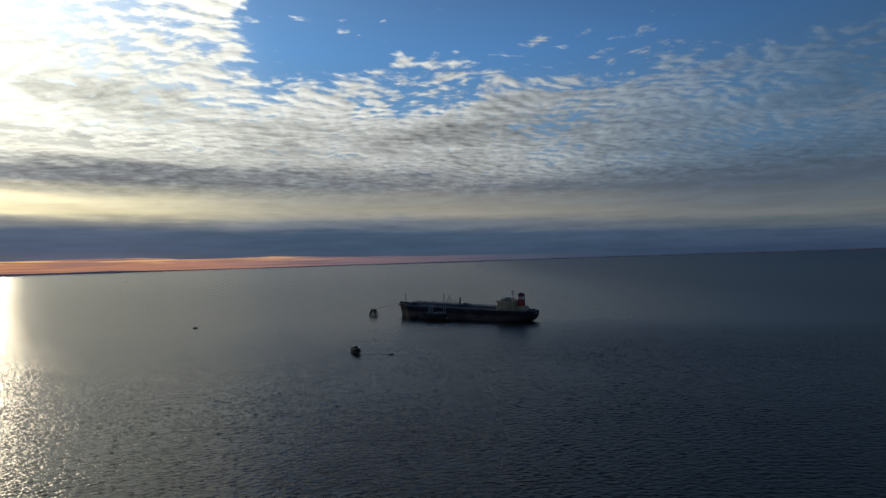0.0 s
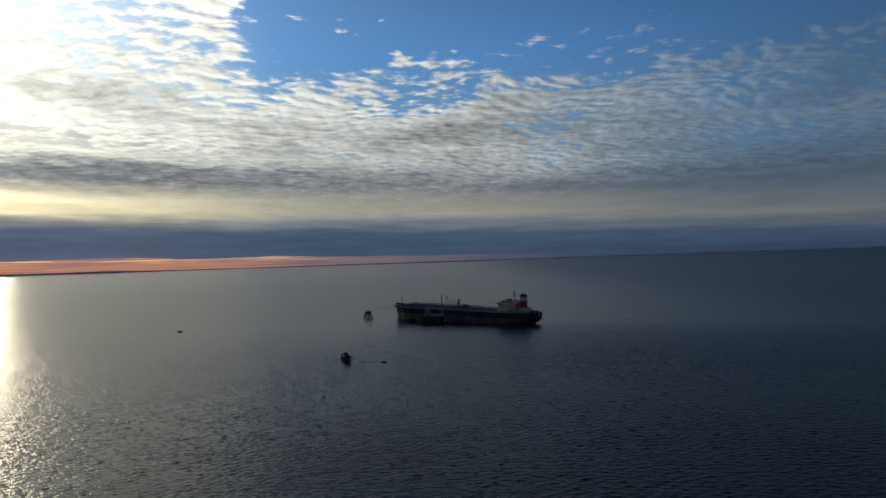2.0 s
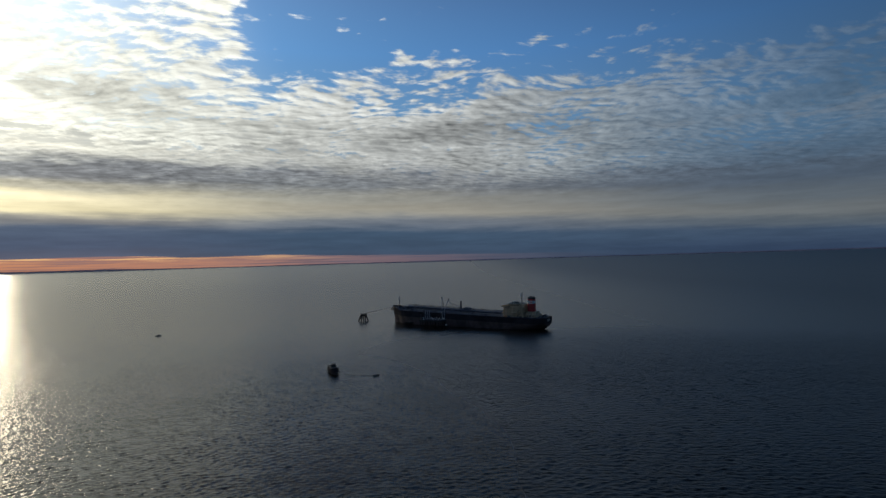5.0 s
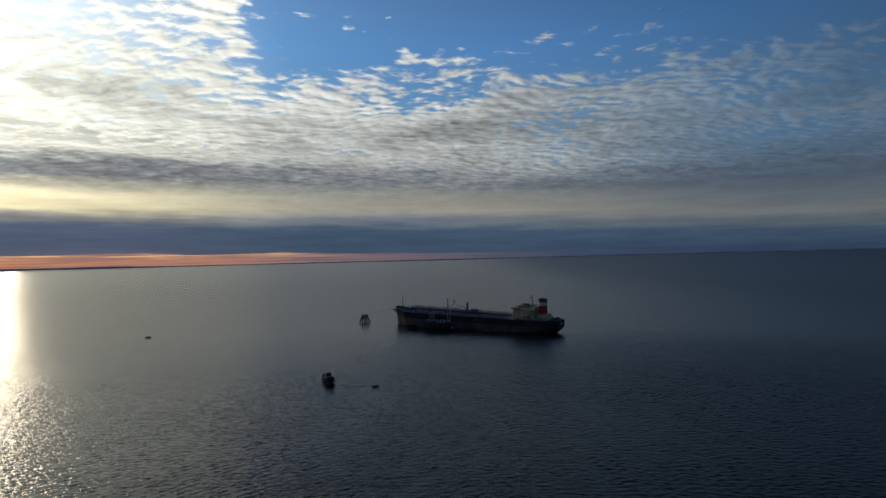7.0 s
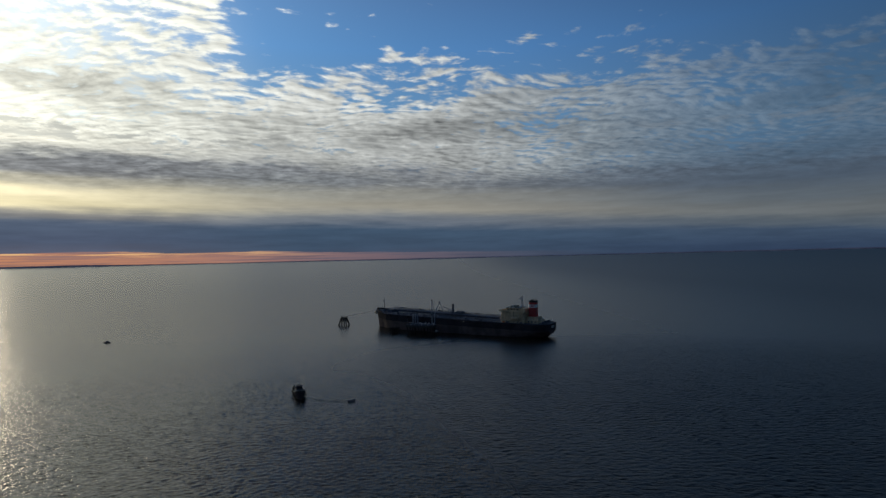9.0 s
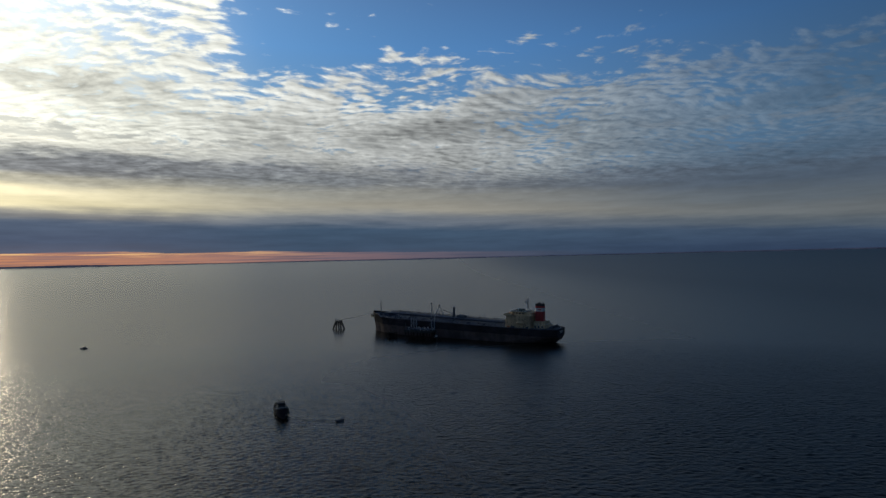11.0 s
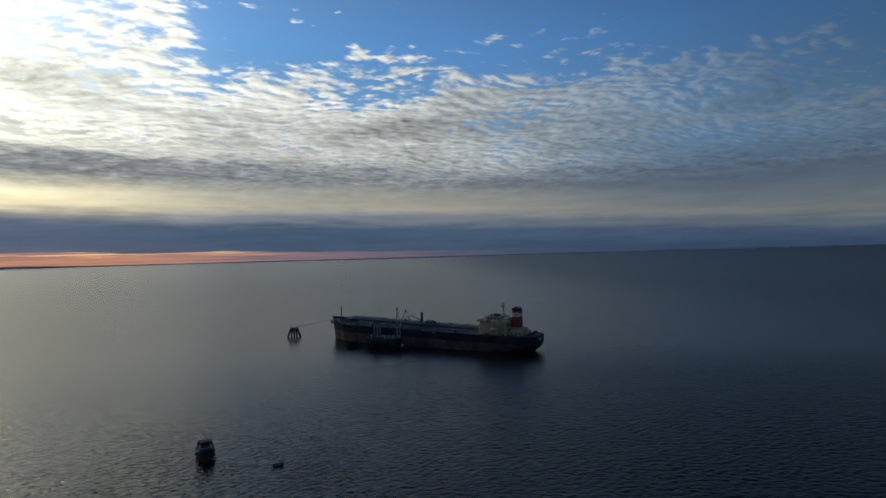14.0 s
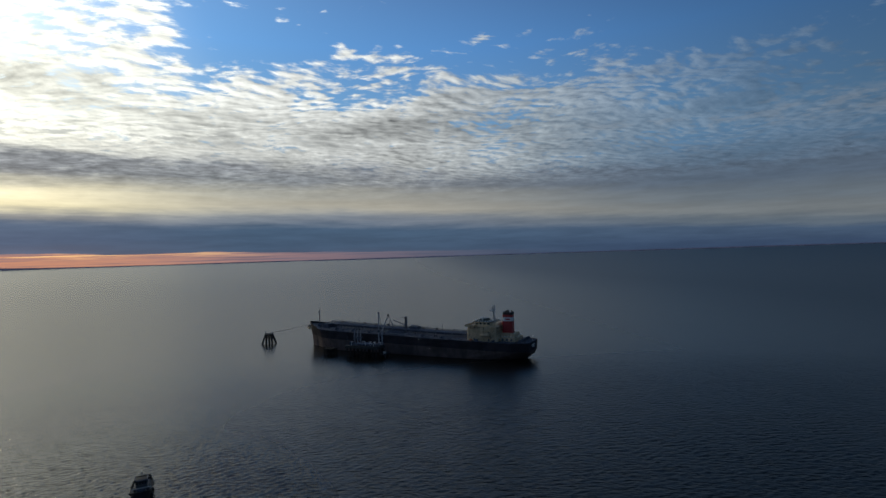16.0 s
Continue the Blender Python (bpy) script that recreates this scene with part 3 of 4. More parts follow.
def build_forecastle(ship):
    z = deck_z(185)
    bm = B()
    rod(bm, (189.0, 0, deck_z(189.0)), (189.0, 0, 27.5), 0.55, 0.35, 10)
    rod(bm, (189.0, 0, 27.5), (189.0, 0, 33.2), 0.25, 0.14)
    mast = part("foremast", bm, STEEL, ship)
    bm = B()
    box(bm, 188.2, 189.8, -1.1, 1.1, 27.2, 27.5)
    railing(bm, [(188.2, -1.1, 27.5), (189.8, -1.1, 27.5), (189.8, 1.1, 27.5), (188.2, 1.1, 27.5)], 0.9, 1.0)
    box(bm, 188.6, 189.4, -0.4, 0.4, 28.6, 29.3, 0.08)
    part("lookout_platform", bm, STEEL, mast)
    for y in (-4.5, 4.5):
        bm = B()
        box(bm, 183.3, 186.3, y - 1.6, y + 1.6, z + 0.3, z + 0.7)
        rod(bm, (184.8, y - 1.8, z + 1.4), (184.8, y + 1.8, z + 1.4), 0.85, n=14)
        for q in (-1.8, 1.8):
            rod(bm, (184.8, y + q - 0.12, z + 1.4), (184.8, y + q + 0.12, z + 1.4), 1.25, n=14)
        part("windlass", bm, STEEL, ship)
    for x, y in ((178, 11.5), (178, -11.5), (194, 4.0), (194, -4.0), (186.5, 9.4), (186.5, -9.4)):
        bm = B()
        for d in (-0.5, 0.5):
            rod(bm, (x + d, y, deck_z(x)), (x + d, y, deck_z(x) + 0.95), 0.26, n=10)
            rod(bm, (x + d, y, deck_z(x) + 0.95), (x + d, y, deck_z(x) + 1.05), 0.36, n=10)
        box(bm, x - 1, x + 1, y - 0.4, y + 0.4, deck_z(x) - 0.05, deck_z(x) + 0.12)
        part("bollard", bm, BLACK, ship)
    bm = B()
    box(bm, 173.5, 179.5, -9, 7, deck_z(176) - 0.1, 18.4, 0.12)
    part("bosun_store", bm, STEEL, ship)
    for y in (-3.8, 3.8):
        bm = B()
        rod(bm, (176.5, y, 18.3), (176.5, y, 19.8), 0.4, n=10)
        rod(bm, (176.5, y, 19.8), (176.5, y, 20.1), 0.75, 0.6, n=10)
        part("mushroom_vent", bm, STEEL, ship)


def walk_z(x):
    return deck_z(x) + float(np.interp(x, (60, 105, 160, 180), (4.9, 5.5, 5.9, 5.6)))


def build_cargo_deck(ship):
    # pipelines on supports along the centre line
    for i, y in enumerate((-4.2, -2.9, -1.6, 1.4, 2.7, 4.0)):
        bm = B()
        path_rod(bm, [(x, y, walk_z(x) - 1.3 + 0.1 * (i % 2)) for x in (36, 60, 105, 125, 160, 172)], 0.42 if i % 2 else 0.32, 10)
        part("cargo_pipe", bm, PIPE, ship)
    for x in range(40, 169, 8):
        bm = B()
        z, zc = deck_z(x), walk_z(x) - 1.85
        box(bm, x - 0.15, x + 0.15, -5, 4.8, zc, zc + 0.25)
        for y in (-4.9, -0.1, 4.7):
            box(bm, x - 0.15, x + 0.15, y - 0.12, y + 0.12, z, zc + 0.1)
        part("pipe_support", bm, STEEL, ship)
    # raised catwalk
    bm = B()
    xs = (32, 60, 105, 160, 176)
    for a, b in zip(xs, xs[1:]):
        za, zb = walk_z(a), walk_z(b)
        vs = [bm.verts.new(v) for v in ((a, -0.7, za), (a, 0.7, za), (b, 0.7, zb), (b, -0.7, zb), (a, -0.7, za - 0.15), (a, 0.7, za - 0.15), (b, 0.7, zb - 0.15), (b, -0.7, zb - 0.15))]
        for q in ((0, 1, 2, 3), (7, 6, 5, 4), (0, 4, 5, 1), (1, 5, 6, 2), (2, 6, 7, 3), (3, 7, 4, 0)):
            bm.faces.new([vs[k] for k in q])
    for y in (-0.7, 0.7):
        railing(bm, [(x, y, walk_z(x)) for x in xs], 1.1, 3.0, 0.06)
    for x in range(36, 176, 10):
        for y in (-0.6, 0.6):
            rod(bm, (x, y, deck_z(x)), (x, y, walk_z(x) - 0.1), 0.1, n=5)
    part("catwalk", bm, STEEL, ship)
    # girders of the pipe rack
    for y in (-2.2, 2.2):
        bm = B()
        for x0 in range(40, 168, 8):
            box(bm, x0, x0 + 7.6, y - 0.12, y + 0.12, walk_z(x0 + 4) - 3.2, walk_z(x0 + 4) - 1.9)
        part("rack_girder", bm, STEEL, ship)
    # transverse frames on deck
    for x in range(46, 172, 21):
        for y0, y1 in ((-17, -5.6), (5.6, 17)):
            bm = B()
            z = deck_z(x)
            box(bm, x - 0.18, x + 0.18, y0, y1, z - 0.1, z + 0.75)
            part("deck_girder", bm, DECK, ship)
    # tank hatches, cleaning ports and vents
    for i, x in enumerate(range(42, 170, 14)):
        for y in (-10.5, 10.5):
            bm = B()
            z = deck_z(x)
            rod(bm, (x, y, z - 0.1), (x, y, z + 0.9), 0.8, n=14)
            rod(bm, (x, y, z + 0.9), (x, y, z + 1.05), 0.95, n=14)
            part("tank_hatch", bm, STEEL, ship)
            bm = B()
            vx, vy = x + 5, y * 0.72
            hv = 3.2 + 1.2 * ((i * 7) % 3)
            rod(bm, (vx, vy, z - 0.1), (vx, vy, z + hv), 0.18, n=8)
            rod(bm, (vx, vy, z + hv), (vx, vy, z + hv + 0.6), 0.4, 0.3, n=8)
            part("tank_vent", bm, PIPE, ship)
    # side pipelines, stripping lines and valves
    for y in (-8.6, -7.6, 7.4, 8.4, 14.8):
        bm = B()
        path_rod(bm, [(x, y, deck_z(x) + 1.0) for x in (34, 60, 100, 150, 170)], 0.2, 8)
        for x in range(38, 170, 6):
            box(bm, x - 0.12, x + 0.12, y - 0.3, y + 0.3, deck_z(x) - 0.1, deck_z(x) + 0.85)
        part("stripping_pipe", bm, PIPE, ship)
    rnd = random.Random(12)
    for i in range(44):
        x, y = 37 + i * 3.05 + rnd.uniform(-1, 1), rnd.choice((-1, 1)) * rnd.uniform(5.8, 15.8)
        z, hv = deck_z(x), rnd.uniform(0.9, 2.3)
        bm = B()
        rod(bm, (x, y, z - 0.1), (x, y, z + hv), rnd.uniform(0.2, 0.45), n=8)
        rod(bm, (x, y, z + hv), (x, y, z + hv + 0.15), rnd.uniform(0.5, 0.8), n=8)
        part("deck_valve", bm, rnd.choice((BLACK, STEEL, STEEL, PIPE)), ship)
    # vent heads along the starboard side
    for i in range(30):
        x, y = 38 + i * 4.5 + rnd.uniform(-1.4, 1.4), rnd.uniform(-16.2, -13.4)
        z, hv = deck_z(x), rnd.uniform(1.5, 3.0)
        bm = B()
        rod(bm, (x, y, z - 0.1), (x, y, z + hv), 0.2, n=6)
        rod(bm, (x, y, z + hv - 0.5), (x, y, z + hv), rnd.uniform(0.4, 0.7), 0.3, n=8)
        part("vent_head", bm, rnd.choice((BLACK, STEEL)), ship)
    # fire monitors and lockers on the catwalk
    for i, x in enumerate((47, 64, 76, 112, 124, 137, 149, 162)):
        z = walk_z(x)
        bm = B()
        box(bm, x - 0.9, x + 0.9, -1.6, 1.6, z - 0.1, z + 0.12)
        rod(bm, (x, 1.1, z), (x, 1.1, z + 1.5), 0.2, n=8)
        rod(bm, (x - 0.6, 1.1, z + 1.4), (x + 1.0, 1.3, z + 1.9), 0.2, 0.12, n=8)
        if i % 2:
            box(bm, x - 0.6, x + 0.6, -1.5, -0.5, z, z + 1.4, 0.06)
        part("fire_monitor", bm, BLACK if i % 3 else STEEL, ship)
    # manifold: cross-over pipes with drip tray
    for i in range(6):
        x = 94 + i * 2.7
        z = deck_z(x)
        bm = B()
        path_rod(bm, [(x, -12.2, z + 1.9), (x, 12.2, z + 1.9)], 0.3, 10)
        for y in (-12.2, 12.2):
            s = 1 if y > 0 else -1
            rod(bm, (x, y, z + 1.9), (x, y + 0.35 * s, z + 1.9), 0.52, n=12)
            rod(bm, (x, y - 1.6 * s, z + 1.9), (x, y - 1.6 * s, z + 3.0), 0.12, n=6)
            rod(bm, (x, y - 1.6 * s, z + 3.0), (x, y - 1.6 * s, z + 3.06), 0.4, n=12)
        part("manifold_pipe", bm, PIPE, ship)
    for s in (1, -1):
        bm = B()
        box(bm, 92, 110, min(10.2 * s, 14 * s), max(10.2 * s, 14 * s), deck_z(100) + 0.2, deck_z(100) + 1.1, 0.05)
        part("drip_tray", bm, STEEL, ship)
    # hose crane amidships: king post and lowered jib
    z = deck_z(94)
    bm = B()
    rod(bm, (94, 0, z), (94, 0, 26.5), 1.35, 1.15, 14)
    rod(bm, (94, 0, 26.5), (94, 0, 28.2), 1.4, 1.0, 14)
    crane = part("king_post", bm, STEEL, ship, "grey hose crane post with lowered jib")
    bm = B()
    for y in (-0.5, 0.5):
        rod(bm, (94.6, y, 20.6), (107, y * 0.4, 24.6), 0.32, 0.24)
    for i in range(9):
        a = i / 9
        x0, x1 = 94.6 + 12.4 * a, 94.6 + 12.4 * (a + 1 / 9)
        rod(bm, (x0, -0.5 * (1 - 0.6 * a), 20.6 + 4 * a), (x1, 0.5 * (1 - 0.6 * a), 20.6 + 4 * (a + 1 / 9)), 0.1, n=5)
    part("jib", bm, PIPE, crane)
    bm = B()
    rod(bm, (94, 0, 28.0), (106.8, 0, 24.7), 0.06, n=5)
    rod(bm, (106.9, 0, 24.5), (106.9, 0, 21.4), 0.05, n=5)
    box(bm, 106.6, 107.2, -0.25, 0.25, 20.8, 21.5, 0.08)
    part("hoist_wire", bm, BLACK, crane)
    bm = B()
    box(bm, 92.6, 95.4, 1.0, 2.6, z + 3.5, z + 6.0, 0.1)
    part("crane_cab", bm, STEEL, crane)
    # deck house and winches abaft the crane
    bm = B()
    box(bm, 80.5, 88.5, -3.2, 3.2, z + 3.2, z + 6.6, 0.15)
    for x in (81, 88):
        for y in (-2.8, 2.8):
            box(bm, x - 0.2, x + 0.2, y - 0.2, y + 0.2, z, z + 3.3)
    for x in (82, 84.2, 86.4, 88):
        rod(bm, (x, 0, z + 6.5), (x, 0, z + 7.8), 0.45, n=8)
    part("deck_locker", bm, STEEL, ship)
    for x in (52, 70, 122, 140, 158):
        for y in (-13.5, 13.5):
            bm = B()
            zz = deck_z(x)
            box(bm, x - 1.5, x + 1.5, y - 1.3, y + 1.3, zz, zz + 0.4)
            rod(bm, (x, y - 1.5, zz + 1.1), (x, y + 1.5, zz + 1.1), 0.75, n=12)
            for q in (-1.5, 0.2, 1.5):
                rod(bm, (x, y + q - 0.08, zz + 1.1), (x, y + q + 0.08, zz + 1.1), 1.1, n=12)
            part("mooring_winch", bm, STEEL, ship)
    for x in (62, 115, 148):
        bm = B()
        zz = deck_z(x)
        rod(bm, (x, -6.5, zz), (x, -6.5, zz + 8.5), 0.22, 0.15)
        box(bm, x - 0.5, x + 0.5, -6.9, -6.1, zz + 8.3, zz + 8.7, 0.05)
        part("deck_light_post", bm, STEEL, ship)
    for x, z1 in ((70.6, 12.3), (60.6, 5.6)):
        bm = B()
        rod(bm, (x, 17.9, z1 + 0.5), (x, 19.0, z1 + 0.5), 0.09, n=6)
        box(bm, x - 0.35, x + 0.35, 18.7, 19.2, z1 + 0.1, z1 + 0.6, 0.06)
        bracket = part("side_light", bm, STEEL, ship)
        bm = B()
        bmesh.ops.create_uvsphere(bm, u_segments=12, v_segments=8, radius=0.13, matrix=pose(x, 19.3, z1 + 0.0))
        part("bulb", bm, FLOOD, bracket, "bright white lamp", True)


def build_superstructure(ship):
    z0 = 13.5
    tiers = ((5.5, 30.5, 13.4), (6.0, 30.3, 13.2), (6.3, 30.2, 13.0), (6.5, 30.0, 12.8))
    for i, (xa, xb, h) in enumerate(tiers):
        z = z0 + i * 2.9
        bm = B()
        prism(bm, rounded(xa, xb, -h, h, 0.6, 3), z, z + 2.9)
        body = part("deckhouse_tier", bm, CREAM, ship, "cream painted accommodation tier")
        bm = B()
        prism(bm, rounded(xa - 1.4, xb + 0.3, -h - 0.35, h + 0.35, 0.5, 3), z + 2.82, z + 2.92)
        part("tier_deck", bm, CREAM, body)
        bm = B()
        railing(bm, [(xa + 0.2, h + 0.3, z + 2.92), (xa - 1.3, h + 0.3, z + 2.92), (xa - 1.3, -h - 0.3, z + 2.92), (xa + 0.2, -h - 0.3, z + 2.92)], 1.1, 2.0, 0.03)
        part("tier_rail", bm, CREAM, body)
        n = 6
        for s in (1, -1):
            for j in range(n):
                x = xa + 2.4 + j * (xb - xa - 4.6) / (n - 1)
                if i == 0 and j in (1, 4):
                    bm = B()
                    box(bm, x - 0.5, x + 0.5, s * h - 0.04, s * h + 0.06, z + 0.25, z + 2.2, 0.03)
                    part("door", bm, STEEL, body)
                    continue
                if (i * 5 + j * 3) % 7 in (1, 4):
                    continue
                bm = B()
                box(bm, x - 0.42, x + 0.42, s * h - 0.05, s * h + 0.05, z + 1.2, z + 2.0, 0.03)
                fr = part("window_frame", bm, CREAM, body)
                bm = B()
                box(bm, x - 0.3, x + 0.3, s * h - 0.07, s * h + 0.07, z + 1.3, z + 1.9)
                part("window_pane", bm, GLASS, fr)
        for j in range(8):
            y = -h + 1.8 + j * (2 * h - 3.6) / 7
            bm = B()
            box(bm, xb - 0.05, xb + 0.06, y - 0.42, y + 0.42, z + 1.2, z + 2.05)
            part("window_pane", bm, GLASS, body)
    for s in (1, -1):
        for i in range(3):
            z, x = z0 + i * 2.9, (9.0 if i % 2 else 13.0)
            step = 3.4 if i % 2 else -3.4
            bm = B()
            for q in (0.35, 1.15):
                rod(bm, (x, s * (13.5 + q), z), (x + step, s * (13.5 + q), z + 2.9), 0.09, n=5)
            for j in range(9):
                a = (j + 0.5) / 9
                box(bm, x + step * a - 0.14, x + step * a + 0.14, min(s * 13.85, s * 14.65), max(s * 13.85, s * 14.65), z + 2.9 * a - 0.03, z + 2.9 * a + 0.03)
            part("outside_stair", bm, STEEL, ship)
        for x in (8.2, 20.4, 28.6):
            bm = B()
            rod(bm, (x, s * 13.5, z0), (x, s * 13.1, z0 + 11.4), 0.14, n=6)
            part("drain_pipe", bm, CREAM, ship)
        for x, w in ((22.0, 1.4), (26.4, 0.9), (8.0, 1.1)):
            bm = B()
            box(bm, x - w, x + w, min(s * 14.2, s * 15.8), max(s * 14.2, s * 15.8), z0 - 0.1, z0 + 1.5, 0.08)
            part("deck_locker", bm, ORANGE if w == 0.9 else STEEL, ship)
    zb = z0 + 4 * 2.9
    # bridge with open wings
    bm = B()
    prism(bm, rounded(12, 26.3, -9.0, 9.0, 0.8, 3), zb, zb + 3.0)
    prism(bm, rounded(6.5, 13, -8, 8, 0.8, 3), zb, zb + 2.6)
    bridge = part("bridge", bm, CREAM, ship, "cream wheelhouse with window band")
    bm = B()
    box(bm, 23.0, 30.9, -16.2, 16.2, zb - 0.3, zb + 0.1)
    for s in (1, -1):
        box(bm, 23.0, 30.9, min(s * 16.0, s * 16.2), max(s * 16.0, s * 16.2), zb, zb + 1.2)
        box(bm, 30.7, 30.9, min(s * 0.0, s * 16.0), max(s * 0.0, s * 16.0), zb, zb + 1.2)
        box(bm, 23.0, 23.2, min(s * 9.4, s * 16.0), max(s * 9.4, s * 16.0), zb, zb + 1.2)
        rod(bm, (28, s * 12.8, zb - 2.8), (28, s * 15.6, zb - 0.1), 0.2)
    part("bridge_wing", bm, CREAM, bridge)
    for j in range(11):
        y = -7.9 + j * 1.58
        bm = B()
        box(bm, 26.2, 26.38, y - 0.65, y + 0.65, zb + 1.2, zb + 2.4)
        part("bridge_window", bm, GLASS, bridge)
    for s in (1, -1):
        for j in range(4):
            x = 14 + j * 3.2
            bm = B()
            box(bm, x - 1.1, x + 1.1, s * 9.0 - 0.06, s * 9.0 + 0.06, zb + 1.2, zb + 2.3)
            part("bridge_window", bm, GLASS, bridge)
    bm = B()
    prism(bm, rounded(11.4, 27.0, -9.6, 9.6, 0.6, 3), zb + 3.0, zb + 3.16)
    part("bridge_roof", bm, ROOF_GREEN, bridge)
    bm = B()
    zt = zb + 3.16
    railing(bm, [(12, -9.3, zt), (26.6, -9.3, zt), (26.6, 9.3, zt), (12, 9.3, zt), (12, -9.3, zt)], 1.1, 2.0, 0.04)
    part("bridge_rail", bm, WHITE, bridge)
    bm = B()
    box(bm, 17.5, 23.5, -3.2, 3.2, zt, zt + 1.9, 0.12)
    part("monkey_island_house", bm, ROOF_GREEN, ship)
    # radar mast
    bm = B()
    rod(bm, (13, 0, zb + 2.5), (13, 0, 38.6), 0.75, 0.5, 10)
    rod(bm, (13, 0, 38.6), (13, 0, 42.0), 0.15, 0.08)
    for y in (-1, 1):
        rod(bm, (11.2, y * 1.3, zb + 2.5), (12.9, y * 0.2, 36.5), 0.16, n=6)
    mast = part("radar_mast", bm, MAST_GREY, ship)
    bm = B()
    box(bm, 12.0, 15.2, -3.0, 3.0, 36.2, 36.45)
    railing(bm, [(12, -3, 36.45), (15.2, -3, 36.45), (15.2, 3, 36.45), (12, 3, 36.45), (12, -3, 36.45)], 0.9, 1.5)
    rod(bm, (13, -2.8, 38.4), (13, 2.8, 38.4), 0.26, n=6)
    for y in (-2.6, 2.6):
        rod(bm, (13, y * 0.5, 36.4), (13, y, 40.6), 0.22, n=6)
    for q in (33.6, 40.3):
        rod(bm, (13, -2.0, q), (13, 2.0, q), 0.12, n=6)
    for y in (-1.3, 1.3):
        rod(bm, (13, y, 38.4), (13, y, 40.0), 0.2, n=6)
    rod(bm, (13, 0, 34.0), (13, -2.4, 36.2), 0.2, n=6)
    rod(bm, (13, 0, 34.0), (13, 2.4, 36.2), 0.2, n=6)
    part("crosstree", bm, MAST_GREY, mast)
    bm = B()
    rod(bm, (14.4, 0, 36.4), (14.4, 0, 37.3), 0.25)
    box(bm, 14.15, 14.65, -2.0, 2.0, 37.3, 37.75, 0.08)
    part("radar_scanner", bm, WHITE, mast)
    bm = B()
    bmesh.ops.create_uvsphere(bm, u_segments=14, v_segments=10, radius=0.75, matrix=pose(20, 6.5, zt + 1.9))
    rod(bm, (20, 6.5, zt), (20, 6.5, zt + 1.3), 0.2)
    part("satellite_dome", bm, WHITE, ship, smooth=True)
    # engine casing
    bm = B()
    prism(bm, rounded(-7.5, 5.4, -8.8, 8.8, 0.5, 3), z0, z0 + 3.2)
    prism(bm, rounded(-6.2, 5.3, -6.2, 6.2, 0.5, 3), z0 + 3.2, z0 + 6.2)
    casing = part("engine_casing", bm, CREAM, ship)
    bm = B()
    railing(bm, [(5, 8.6, z0 + 3.2), (-7.3, 8.6, z0 + 3.2), (-7.3, -8.6, z0 + 3.2), (5, -8.6, z0 + 3.2)], 1.1, 2.0, 0.04)
    part("casing_rail", bm, WHITE, casing)
    for x in (-4.5, -1, 2.5):
        bm = B()
        box(bm, x - 0.8, x + 0.8, 8.75, 8.9, z0 + 0.6, z0 + 2.4)
        for i in range(5):
            box(bm, x - 0.75, x + 0.75, 8.88, 8.96, z0 + 0.75 + i * 0.33, z0 + 0.9 + i * 0.33)
        part("louvre", bm, STEEL, casing)
    # funnel
    lo = rounded(-3.3, 4.9, -3.5, 3.5, 1.5, 5)
    hi = rounded(-3.0, 4.6, -3.3, 3.3, 1.4, 5)

    def at(z):
        f = (z - 19.5) / 17.0
        return [(a[0] + (b[0] - a[0]) * f, a[1] + (b[1] - a[1]) * f) for a, b in zip(lo, hi)]
    bm = B()
    prism(bm, at(19.4), 19.4, 28.9, at(28.9))
    funnel = part("funnel", bm, RED, ship, "red funnel with white band and black top")
    bm = B()
    prism(bm, at(28.9), 28.9, 32.0, at(32.0))
    band = part("funnel_band", bm, WHITE, funnel)
    for s in (1, -1):
        bm = B()
        box(bm, -1.6, 2.0, s * 3.34 - 0.06, s * 3.34 + 0.06, 29.9, 31.0)
        part("funnel_emblem", bm, RED, band)
    bm = B()
    prism(bm, at(32.0), 32.0, 34.0, at(34.0))
    part("funnel_upper", bm, RED, funnel)
    bm = B()
    prism(bm, at(34.0), 34.0, 35.9, at(35.9))
    prism(bm, rounded(-3.2, 4.8, -3.5, 3.5, 1.4, 5), 35.7, 35.95)
    part("funnel_cap", bm, BLACK, funnel)
    for x, y, h in ((-1.8, -1, 37.4), (0.2, 1, 37.7), (2.0, -0.6, 37.3), (2.4, 1.2, 36.9)):
        bm = B()
        rod(bm, (x, y, 35.5), (x, y, h), 0.5, n=10)
        part("uptake", bm, BLACK, funnel)
    # lifeboats in davits on both sides
    for s in (1, -1):
        for x in (10.5, 18.5):
            bm = B()
            path_rod(bm, [(x, s * 13.4, z0 + 2.9), (x, s * 14.4, z0 + 7.2), (x, s * 16.2, z0 + 7.6)], 0.22, 6)
            davit = part("davit", bm, CREAM, ship)
        bm = B()
        bmesh.ops.create_uvsphere(bm, u_segments=18, v_segments=10, radius=1.0, matrix=pose(14.5, s * 15.6, z0 + 5.0) @ Matrix.Diagonal((4.2, 1.4, 1.35, 1)))
        box(bm, 11.6, 13.2, s * 15.6 - 0.6, s * 15.6 + 0.6, z0 + 5.8, z0 + 6.7, 0.15)
        part("lifeboat", bm, CREAM if s > 0 else ORANGE, davit, "enclosed lifeboat in its davit", True)
